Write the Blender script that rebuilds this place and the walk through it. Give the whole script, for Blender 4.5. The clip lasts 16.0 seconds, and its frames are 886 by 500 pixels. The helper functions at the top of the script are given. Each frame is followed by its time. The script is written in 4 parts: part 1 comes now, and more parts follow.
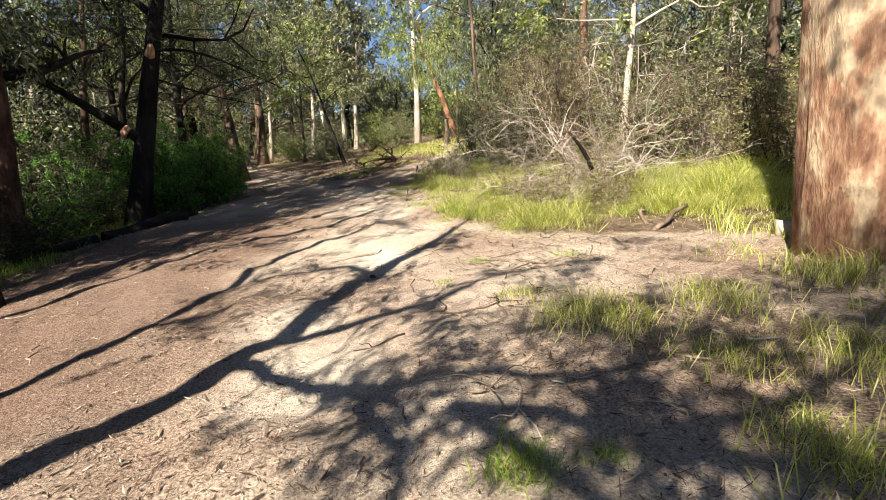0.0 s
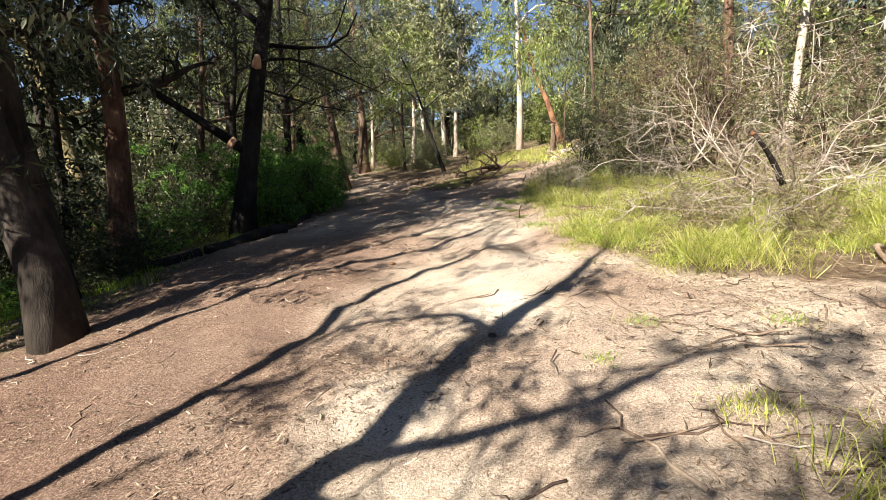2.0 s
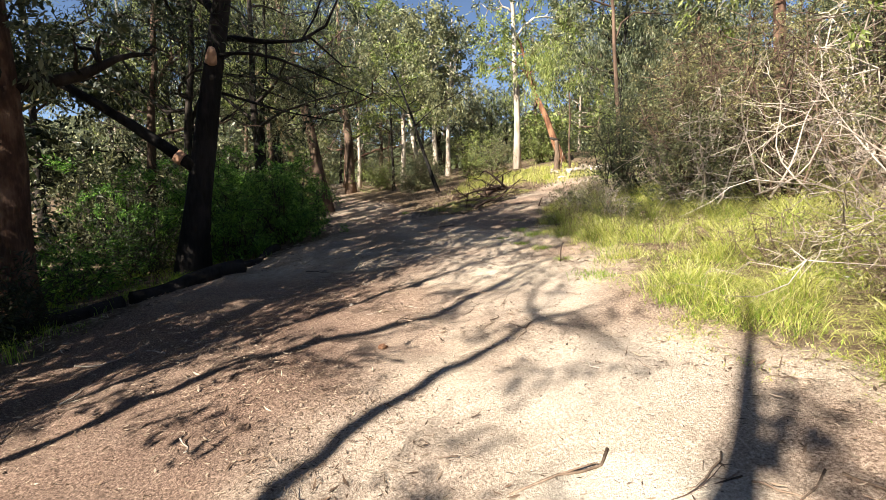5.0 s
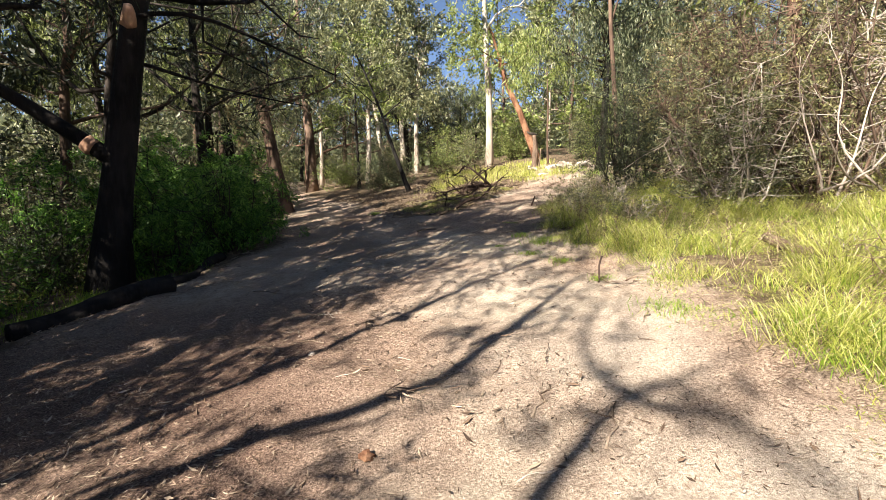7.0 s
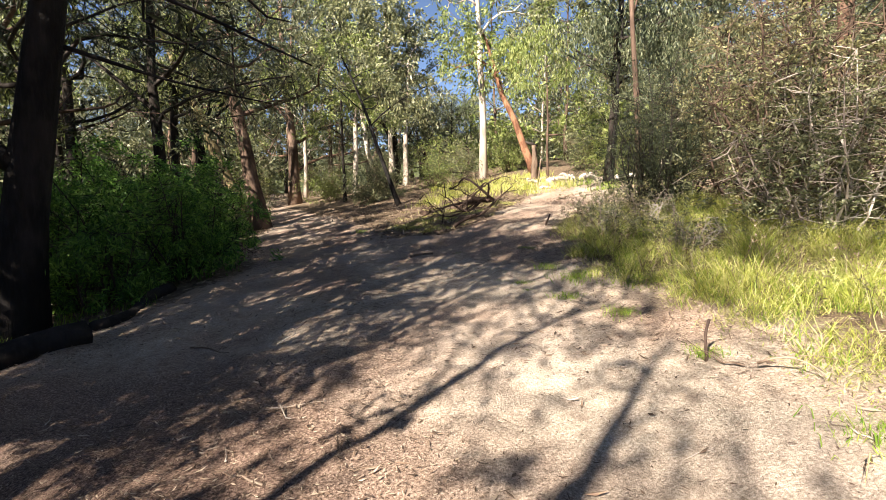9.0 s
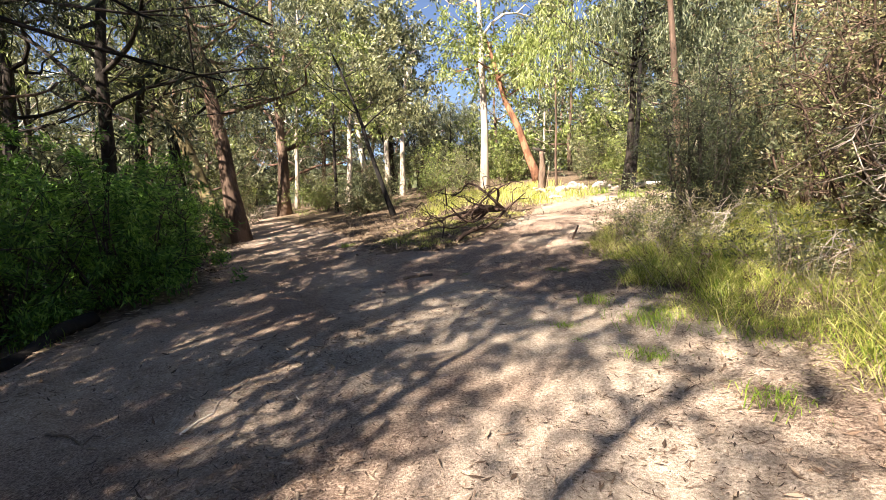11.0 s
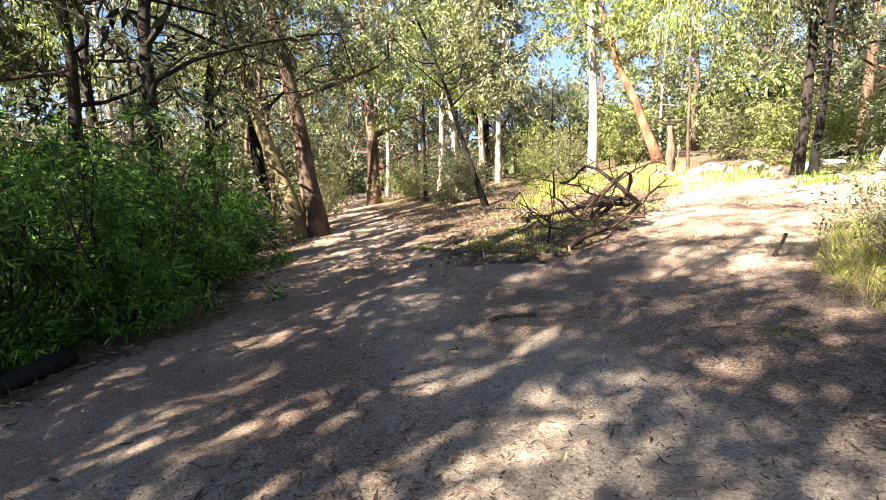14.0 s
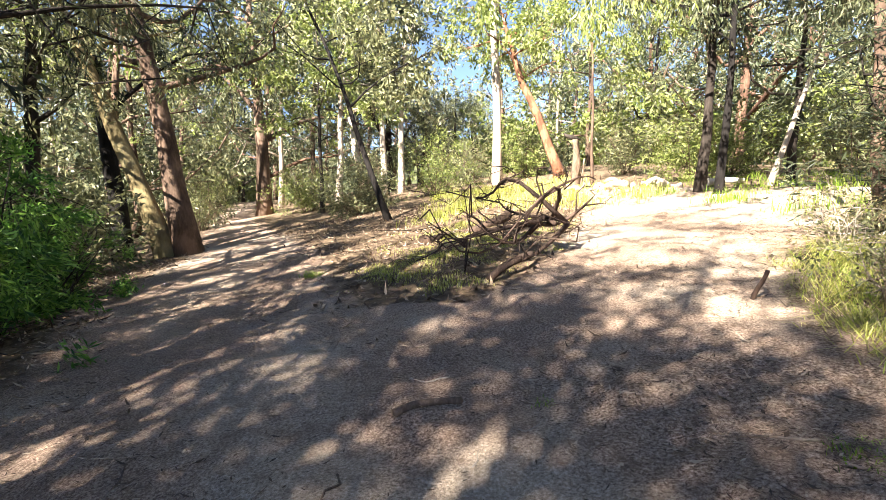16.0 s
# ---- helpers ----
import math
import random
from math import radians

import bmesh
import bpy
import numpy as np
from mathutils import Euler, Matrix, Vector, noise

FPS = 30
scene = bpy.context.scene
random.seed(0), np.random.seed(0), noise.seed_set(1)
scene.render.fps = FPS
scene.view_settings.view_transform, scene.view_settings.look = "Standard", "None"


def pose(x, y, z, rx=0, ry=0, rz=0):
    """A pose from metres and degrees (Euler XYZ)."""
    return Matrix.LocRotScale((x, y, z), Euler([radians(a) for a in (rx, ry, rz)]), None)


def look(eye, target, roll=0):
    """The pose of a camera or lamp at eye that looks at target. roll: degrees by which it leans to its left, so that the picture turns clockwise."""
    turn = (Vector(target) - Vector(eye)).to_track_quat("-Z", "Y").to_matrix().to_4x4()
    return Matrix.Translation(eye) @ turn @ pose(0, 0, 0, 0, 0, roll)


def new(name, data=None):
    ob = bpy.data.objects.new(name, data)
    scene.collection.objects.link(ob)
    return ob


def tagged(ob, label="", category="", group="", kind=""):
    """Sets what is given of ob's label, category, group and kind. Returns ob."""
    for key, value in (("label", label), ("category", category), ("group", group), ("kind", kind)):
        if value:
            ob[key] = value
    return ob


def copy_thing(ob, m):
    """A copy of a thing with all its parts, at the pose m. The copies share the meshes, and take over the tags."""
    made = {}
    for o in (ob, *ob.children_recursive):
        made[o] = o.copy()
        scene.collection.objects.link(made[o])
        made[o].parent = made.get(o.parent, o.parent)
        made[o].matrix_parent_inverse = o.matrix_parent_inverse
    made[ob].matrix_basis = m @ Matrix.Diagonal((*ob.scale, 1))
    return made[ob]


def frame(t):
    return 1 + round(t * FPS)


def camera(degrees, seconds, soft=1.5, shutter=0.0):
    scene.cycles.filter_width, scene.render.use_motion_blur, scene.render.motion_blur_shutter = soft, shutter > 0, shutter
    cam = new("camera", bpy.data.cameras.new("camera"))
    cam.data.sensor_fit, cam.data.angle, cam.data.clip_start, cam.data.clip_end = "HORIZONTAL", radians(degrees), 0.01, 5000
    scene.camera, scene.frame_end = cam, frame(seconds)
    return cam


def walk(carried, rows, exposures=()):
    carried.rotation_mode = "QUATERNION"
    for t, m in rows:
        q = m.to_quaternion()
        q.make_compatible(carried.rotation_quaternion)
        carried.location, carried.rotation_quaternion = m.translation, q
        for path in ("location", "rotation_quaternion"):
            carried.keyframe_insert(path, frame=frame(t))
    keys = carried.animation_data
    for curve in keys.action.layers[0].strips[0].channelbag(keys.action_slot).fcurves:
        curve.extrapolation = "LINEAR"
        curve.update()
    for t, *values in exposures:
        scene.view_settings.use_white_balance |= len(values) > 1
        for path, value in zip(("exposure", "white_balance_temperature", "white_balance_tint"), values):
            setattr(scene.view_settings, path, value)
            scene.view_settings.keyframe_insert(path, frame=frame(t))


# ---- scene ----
cam = camera(84.8, 16.0, soft=0.7)
PATH = [
    (0, (1.046, -0.088, 1.667), (1.111, 3.850, 0.967), -0.47),
    (0.5, (0.966, 0.252, 1.660), (0.799, 4.178, 0.911), -0.65),
    (1, (0.951, 0.679, 1.699), (0.565, 4.584, 0.925), -0.66),
    (1.5, (0.800, 1.051, 1.705), (0.234, 4.943, 0.974), -0.73),
    (2, (0.613, 1.459, 1.779), (-0.089, 5.344, 1.136), -0.85),
    (2.5, (0.538, 1.892, 1.789), (-0.233, 5.776, 1.219), -0.82),
    (3, (0.392, 2.328, 1.788), (-0.375, 6.219, 1.267), -0.73),
    (3.5, (0.221, 2.751, 1.820), (-0.511, 6.654, 1.340), -0.76),
    (4, (0.094, 3.281, 1.837), (-0.590, 7.197, 1.389), -0.70),
    (4.2, (0.042, 3.473, 1.874), (-0.634, 7.390, 1.426), -0.71),
    (6.3, (-0.679, 5.429, 1.789), (-1.076, 9.369, 1.225), -0.70),
    (6.5, (-0.743, 5.620, 1.808), (-1.111, 9.565, 1.260), -0.73),
    (7, (-0.834, 6.081, 1.817), (-1.144, 10.037, 1.316), -0.68),
    (7.5, (-0.906, 6.540, 1.866), (-1.207, 10.502, 1.406), -0.70),
    (8, (-1.053, 7.047, 1.884), (-1.343, 11.012, 1.447), -0.51),
    (8.5, (-1.149, 7.455, 1.897), (-1.410, 11.423, 1.466), -0.73),
    (9, (-1.186, 7.954, 1.910), (-1.396, 11.927, 1.502), -0.48),
    (9.2, (-1.204, 8.128, 1.936), (-1.399, 12.102, 1.522), -1.09),
    (11.3, (-1.360, 10.237, 1.816), (-1.558, 14.221, 1.524), -0.10),
    (11.5, (-1.351, 10.454, 1.813), (-1.572, 14.438, 1.525), -0.19),
    (12, (-1.339, 10.951, 1.856), (-1.657, 14.926, 1.546), -0.50),
    (12.5, (-1.386, 11.355, 1.851), (-1.870, 15.311, 1.514), -0.47),
    (13, (-1.486, 11.779, 1.946), (-2.194, 15.698, 1.579), -0.50),
    (13.5, (-1.545, 12.163, 1.958), (-2.431, 16.043, 1.564), -0.67),
    (14, (-1.605, 12.562, 1.973), (-2.574, 16.421, 1.558), -0.61),
    (15, (-1.749, 13.289, 1.998), (-2.552, 17.186, 1.583), -0.42),
    (15.5, (-1.756, 13.703, 2.032), (-2.329, 17.642, 1.644), -0.19),
    (16, (-1.832, 14.094, 2.083), (-2.017, 18.075, 1.741), -0.01),
]
walk(cam, [(t, look(eye, target, roll)) for t, eye, target, roll in PATH],
     exposures=[(0.0, 1.62, 6500, 9), (2.0, 1.7, 6450, 9), (8.0, 1.87, 6450, 12), (11.5, 2.42, 6700, 15), (13.5, 2.85, 6650, 14), (16.0, 2.95, 6450, 12)])

# ---- world and sun: clear winter sky, sun low behind the walker's left shoulder ----
SUN_ELEV, SUN_AZ = radians(37), radians(33)
AHEAD = Vector((math.sin(SUN_AZ), math.cos(SUN_AZ), 0))      # the way the shadows run
world = bpy.data.worlds.new("sky")
scene.world = world
world.use_nodes = True
wt = world.node_tree
sky = wt.nodes.new("ShaderNodeTexSky")
sky.sky_type = "NISHITA"
sky.sun_disc = False
sky.sun_elevation = SUN_ELEV
sky.sun_rotation = SUN_AZ + math.pi
sky.air_density, sky.dust_density, sky.ozone_density = 0.55, 0.0, 0.4
wt.links.new(sky.outputs["Color"], wt.nodes["Background"].inputs["Color"])
wt.nodes["Background"].inputs["Strength"].default_value = 0.05
sun_data = bpy.data.lights.new("sun", "SUN")
sun_data.energy, sun_data.angle, sun_data.color = 5.0, radians(0.5), (1.0, 0.92, 0.78)
sun = new("sun", sun_data)
sun.matrix_world = look((0, 0, 40), (AHEAD.x, AHEAD.y, 40 - math.tan(SUN_ELEV)))

rng = np.random.default_rng(7)


# ---- materials ----
def material(name):
    m = bpy.data.materials.new(name)
    m.use_nodes = True
    nt = m.node_tree
    return m, nt, nt.nodes["Principled BSDF"]


def node(nt, kind, **inputs):
    n = nt.nodes.new(kind)
    for k, v in inputs.items():
        n.inputs[k].default_value = v
    return n


def ramp(nt, fac, *stops):
    n = nt.nodes.new("ShaderNodeValToRGB")
    els = n.color_ramp.elements
    while len(els) < len(stops):
        els.new(0.5)
    for e, (p, c) in zip(els, stops):
        e.position, e.color = p, (*c, 1)
    nt.links.new(fac, n.inputs["Fac"])
    return n.outputs["Color"]


def mix(nt, fac, a, b, blend="MIX"):
    n = nt.nodes.new("ShaderNodeMix")
    n.data_type, n.blend_type = "RGBA", blend
    for sock, v in ((n.inputs[0], fac), (n.inputs[6], a), (n.inputs[7], b)):
        if isinstance(v, bpy.types.NodeSocket):
            nt.links.new(v, sock)
        else:
            sock.default_value = v if isinstance(v, float) else (*v, 1)
    return n.outputs[2]


def noise_tex(nt, vec, scale, detail=4.0, rough=0.6):
    n = node(nt, "ShaderNodeTexNoise", Scale=scale, Detail=detail, Roughness=rough)
    nt.links.new(vec, n.inputs["Vector"])
    return n.outputs["Fac"]


def stretched(nt, sx, sy, sz):
    tc = nt.nodes.new("ShaderNodeTexCoord")
    mp = nt.nodes.new("ShaderNodeMapping")
    mp.inputs["Scale"].default_value = (sx, sy, sz)
    nt.links.new(tc.outputs["Object"], mp.inputs["Vector"])
    return mp.outputs["Vector"]


def bump(nt, bsdf, height, strength, dist):
    b = node(nt, "ShaderNodeBump", Strength=strength, Distance=dist)
    nt.links.new(height, b.inputs["Height"])
    nt.links.new(b.outputs["Normal"], bsdf.inputs["Normal"])


def bark(name, dark, mid, light, fibre=6.0, relief=0.03, patch=0.9, stretch=0.16):
    """Bark: long fibres up the stem, blotches at a larger scale."""
    m, nt, p = material(name)
    v = stretched(nt, 1, 1, stretch)
    f = noise_tex(nt, v, fibre * 3, 6, 0.7)
    big = noise_tex(nt, stretched(nt, 1, 1, 0.5), patch, 4, 0.6)
    c = ramp(nt, f, (0.3, dark), (0.52, mid), (0.75, light))
    c2 = ramp(nt, big, (0.42, dark), (0.5, mid), (0.56, light))
    nt.links.new(mix(nt, 0.5, c, c2), p.inputs["Base Color"])
    p.inputs["Roughness"].default_value = 0.9
    p.inputs["Specular IOR Level"].default_value = 0.2
    bump(nt, p, f, 0.8, relief)
    return m


def leafy(name, a, b, c, through_light=0.3, rough=0.42):
    """Thin leaves: colour varies from leaf to leaf; some light passes through."""
    m, nt, p = material(name)
    g = nt.nodes.new("ShaderNodeNewGeometry")
    col = ramp(nt, g.outputs["Random Per Island"], (0.0, a), (0.55, b), (1.0, c))
    nt.links.new(col, p.inputs["Base Color"])
    p.inputs["Roughness"].default_value = rough
    p.inputs["Specular IOR Level"].default_value = 0.45
    tr = nt.nodes.new("ShaderNodeBsdfTranslucent")
    nt.links.new(col, tr.inputs["Color"])
    mx = nt.nodes.new("ShaderNodeMixShader")
    mx.inputs["Fac"].default_value = through_light
    nt.links.new(p.outputs["BSDF"], mx.inputs[1])
    nt.links.new(tr.outputs["BSDF"], mx.inputs[2])
    nt.links.new(mx.outputs["Shader"], nt.nodes["Material Output"].inputs["Surface"])
    return m


BARK_BROWN = bark("bark_brown", (0.035, 0.024, 0.018), (0.11, 0.072, 0.052), (0.25, 0.17, 0.125))
BARK_RED = bark("bark_red", (0.03, 0.017, 0.012), (0.1, 0.055, 0.038), (0.24, 0.15, 0.105), 5.0, 0.05, 2.0)
BARK_DARK = bark("bark_dark", (0.012, 0.01, 0.008), (0.032, 0.025, 0.021), (0.085, 0.07, 0.058))
BARK_CHAR = bark("bark_charred", (0.006, 0.005, 0.005), (0.014, 0.012, 0.011), (0.035, 0.03, 0.028))
BARK_WHITE = bark("bark_white", (0.22, 0.16, 0.12), (0.46, 0.39, 0.32), (0.66, 0.6, 0.52), 2.0, 0.008, 0.5)
BARK_YELLOW = bark("bark_mossy", (0.06, 0.047, 0.026), (0.19, 0.15, 0.075), (0.33, 0.28, 0.15), 4.0, 0.03)
BARK_ORANGE = bark("bark_orange", (0.07, 0.03, 0.018), (0.16, 0.075, 0.042), (0.34, 0.19, 0.11), 4.0, 0.02, 2.2)
BARK_FLAKY = bark("bark_flaky_pink", (0.1, 0.04, 0.025), (0.31, 0.175, 0.11), (0.6, 0.5, 0.345), 5.0, 0.09, 2.6, 0.3)
DEADWOOD = bark("dead_wood_grey", (0.16, 0.12, 0.10), (0.38, 0.32, 0.27), (0.60, 0.54, 0.47), 10.0, 0.006)
STICK = bark("fallen_stick", (0.06, 0.04, 0.03), (0.2, 0.14, 0.1), (0.38, 0.3, 0.23), 12.0, 0.004)
BURNT_STICK = bark("burnt_twig", (0.02, 0.014, 0.012), (0.07, 0.045, 0.035), (0.17, 0.12, 0.09), 12.0, 0.004)
PALEWOOD = bark("bleached_wood", (0.42, 0.35, 0.28), (0.62, 0.56, 0.48), (0.8, 0.75, 0.68), 8.0, 0.008)
FRESHWOOD = bark("broken_wood", (0.3, 0.16, 0.1), (0.5, 0.3, 0.2), (0.62, 0.42, 0.3), 8.0, 0.008)

LEAF_GUM = leafy("leaf_gum", (0.038, 0.052, 0.026), (0.095, 0.115, 0.058), (0.27, 0.28, 0.16), 0.28)
LEAF_OLIVE = leafy("leaf_olive", (0.055, 0.065, 0.03), (0.15, 0.16, 0.075), (0.36, 0.36, 0.19), 0.3)
# brighter leaf, given to foliage that stands in the sun
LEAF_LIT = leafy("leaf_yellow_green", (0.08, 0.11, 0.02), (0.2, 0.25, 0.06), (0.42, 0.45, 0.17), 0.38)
# dark needles; also stands in for canopy shade on the left
LEAF_DARK = leafy("leaf_needle_shade", (0.01, 0.016, 0.007), (0.026, 0.036, 0.015), (0.075, 0.085, 0.034), 0.3, 0.6)
LEAF_WATTLE = leafy("leaf_wattle", (0.017, 0.056, 0.008), (0.085, 0.21, 0.027), (0.31, 0.52, 0.095), 0.42)
LEAF_BROWN = leafy("leaf_dry_thicket", (0.07, 0.06, 0.03), (0.19, 0.17, 0.08), (0.38, 0.36, 0.16), 0.3)
GRASS = leafy("grass_yellow_green", (0.17, 0.22, 0.03), (0.48, 0.5, 0.1), (0.78, 0.72, 0.34), 0.45)
GRASS_GREEN = leafy("grass_fresh_green", (0.1, 0.19, 0.015), (0.25, 0.38, 0.04), (0.42, 0.5, 0.1), 0.45)
LITTER = leafy("leaf_litter", (0.04, 0.024, 0.015), (0.18, 0.115, 0.075), (0.48, 0.38, 0.28), 0.05, 0.8)


def soil_material():
    """Bare trodden earth, pale and dusty, turning to dark litter off the track."""
    m, nt, p = material("soil")
    v = stretched(nt, 1, 1, 1)
    fine = noise_tex(nt, v, 60, 6, 0.75)
    mid = noise_tex(nt, v, 7, 6, 0.65)
    big = noise_tex(nt, v, 0.45, 4, 0.55)
    sand = ramp(nt, fine, (0.34, (0.22, 0.168, 0.127)), (0.5, (0.47, 0.385, 0.3)), (0.67, (0.74, 0.64, 0.53)))
    clay = ramp(nt, fine, (0.37, (0.1, 0.064, 0.048)), (0.5, (0.31, 0.22, 0.165)), (0.64, (0.58, 0.455, 0.36)))
    dirt = mix(nt, ramp(nt, big, (0.44, (0, 0, 0)), (0.62, (1, 1, 1))), clay, sand)
    dirt = mix(nt, ramp(nt, mid, (0.5, (0, 0, 0)), (0.68, (0.6, 0.6, 0.6))), dirt, (0.2, 0.14, 0.105))
    at = nt.nodes.new("ShaderNodeAttribute")
    at.attribute_name = "bare"
    floor = ramp(nt, mid, (0.3, (0.06, 0.04, 0.028)), (0.55, (0.16, 0.115, 0.075)), (0.75, (0.3, 0.235, 0.155)))
    edge = nt.nodes.new("ShaderNodeMath")
    edge.operation = "ADD"
    nt.links.new(at.outputs["Fac"], edge.inputs[0])
    wob = nt.nodes.new("ShaderNodeMath")
    wob.operation = "MULTIPLY_ADD"
    nt.links.new(mid, wob.inputs[0])
    wob.inputs[1].default_value, wob.inputs[2].default_value = 0.9, -0.45
    nt.links.new(wob.outputs[0], edge.inputs[1])
    k = ramp(nt, edge.outputs[0], (0.35, (0, 0, 0)), (0.65, (1, 1, 1)))
    damp = nt.nodes.new("ShaderNodeAttribute")
    damp.attribute_name = "clay"
    red = ramp(nt, fine, (0.37, (0.045, 0.026, 0.02)), (0.5, (0.14, 0.083, 0.062)), (0.64, (0.36, 0.24, 0.18)))
    dirt = mix(nt, damp.outputs["Fac"], dirt, red)
    # pale soil colour for dusty spots and for brightly sunlit track
    dust_lit = nt.nodes.new("ShaderNodeAttribute")
    dust_lit.attribute_name = "dust_lit"
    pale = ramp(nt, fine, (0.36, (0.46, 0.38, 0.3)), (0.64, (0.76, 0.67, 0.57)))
    dirt = mix(nt, dust_lit.outputs["Fac"], dirt, pale)
    nt.links.new(mix(nt, k, floor, dirt), p.inputs["Base Color"])
    p.inputs["Roughness"].default_value = 0.95
    p.inputs["Specular IOR Level"].default_value = 0.15
    h = mix(nt, 0.5, fine, mid)
    bump(nt, p, h, 1.0, 0.04)
    return m


SOIL = soil_material()


# ---- ground ----
def waves(n, lo, hi, seed):
    g = np.random.default_rng(seed)
    a, k = g.random(n) * 2 * math.pi, np.exp(g.uniform(math.log(lo), math.log(hi), n))
    return [(math.cos(b) * q, math.sin(b) * q, g.random() * 6.3) for b, q in zip(a, k)]


HUMPS = [(w, 0.016) for w in waves(10, 0.7, 2.5, 1)] + [(w, 0.0055) for w in waves(14, 4, 9, 2)] + [(w, 0.0022) for w in waves(20, 14, 26, 3)]


def humps(x, y):
    """Small unevenness of trodden ground."""
    return sum(amp * np.sin(x * a + y * b + c) for (a, b, c), amp in HUMPS)


def rise(x, y):
    """Height of the hillside: climbs ahead and to the right."""
    xs = 18 * np.tanh(np.asarray(x, float) / 18)
    y = np.asarray(y, float)
    ys = np.where(y < 45, y, 45 + 15 * np.tanh((y - 45) / 15))
    ys = np.where(ys > -10, ys, -10 + 10 * np.tanh((ys + 10) / 10))
    z = -0.036 + 0.1187 * xs + 0.0659 * ys - 0.0033 * xs * xs + 0.0005 * ys * ys
    near = np.exp(-(np.maximum(np.abs(np.asarray(x) + 1) - 8, 0) / 6) ** 2 - (np.maximum(np.abs(y - 12) - 14, 0) / 8) ** 2)
    return z + humps(np.asarray(x, float), y) * near - 0.08 * np.exp(-((np.asarray(x) + 1.8) ** 2 + (y - 15.2) ** 2) / 8)


def gz(x, y):
    return float(rise(x, y))


LEFT_EDGE = ((-30, -5), (0, -5.6), (7, -5.6), (12, -6.7), (14, -6.3), (18, -5.7), (21, -7.6), (27, -9.2), (33, -12.4), (45, -18), (80, -30))
RIGHT_EDGE = ((-30, 3), (0, 4.6), (5.5, 4.6), (7, 1.9), (9, 0.75), (11.3, 0.8), (15, 0.05), (17.7, 0.4), (19.5, 1.2), (21, 6), (24, 7), (27, 4.5), (30, 3.2), (36, 2), (45, 1))
MEDIAN_L = ((18, -2.6), (20, -3.4), (24, -4.9), (28, -6.9), (34, -10.6), (45, -16), (80, -28))
MEDIAN_R = ((18, -2.6), (20, -1.0), (23, 0.2), (28, 1.6), (34, 2), (80, 2))


def along(table, y):
    return np.interp(y, [a for a, _ in table], [b for _, b in table])


def bare(x, y):
    x, y = np.asarray(x, float), np.asarray(y, float)
    k = np.clip(np.minimum(x - along(LEFT_EDGE, y), along(RIGHT_EDGE, y) + 0.5 - x) / 1.2 + 0.5, 0, 1)
    inside = np.minimum(x - along(MEDIAN_L, y), along(MEDIAN_R, y) - x)
    k = np.where(y > 19.0, k * np.clip(0.5 - inside / 1.2, 0.25, 1), k)
    return k


def build(name, verts, faces, mat, smooth=True):
    me = bpy.data.meshes.new(name)
    sizes = [len(f) for f in faces] if isinstance(faces, list) else None
    if sizes is None:
        faces = np.asarray(faces, np.int32)
        starts = np.arange(len(faces), dtype=np.int32) * faces.shape[1]
        flat, n = faces.ravel(), len(faces)
    else:
        starts = np.concatenate([[0], np.cumsum(sizes)[:-1]]).astype(np.int32)
        flat, n = np.fromiter((i for f in faces for i in f), np.int32), len(faces)
    me.vertices.add(len(verts))
    me.vertices.foreach_set("co", np.asarray(verts, np.float32).ravel())
    me.loops.add(len(flat))
    me.loops.foreach_set("vertex_index", flat)
    me.polygons.add(n)
    me.polygons.foreach_set("loop_start", starts)
    me.polygons.foreach_set("use_smooth", np.full(n, smooth))
    me.update(calc_edges=True)
    me.materials.append(mat)
    return me


def part(name, me, parent, label=""):
    ob = new(name, me)
    ob.parent = parent
    return tagged(ob, label)


def thing(name, x, y, label, category, group="", z=None, turn=0.0):
    ob = new(name)
    ob.matrix_world = pose(x, y, gz(x, y) if z is None else z, 0, 0, turn)
    ob.empty_display_size = 0.2
    return tagged(ob, label, category, group)


def steps(lo, hi, fine_lo, fine_hi, d, grow):
    out = list(np.arange(fine_lo, fine_hi + 1e-6, d))
    s, v = d, fine_hi
    while v < hi:
        s *= grow
        v += s
        out.append(v)
    s, v = d, fine_lo
    while v > lo:
        s *= grow
        v -= s
        out.insert(0, v)
    return np.array(out)


# pale spots, part dust, part sunlight put into the soil colour: x, y, radius, strength
DUST_LIT = ((0.35, 6.25, 0.5, 1.0), (-0.35, 4.4, 0.55, 0.6), (0.1, 3.2, 0.6, 0.45), (-0.4, 9.6, 0.8, 0.25), (0.2, 9.3, 0.5, 0.35), (0.5, 10.0, 0.5, 0.3), (-0.8, 12.0, 0.8, 0.35), (1.9, 4.8, 1.4, 0.28), (0.5, 7.7, 0.9, 0.55), (-0.7, 6.9, 0.9, 0.3))


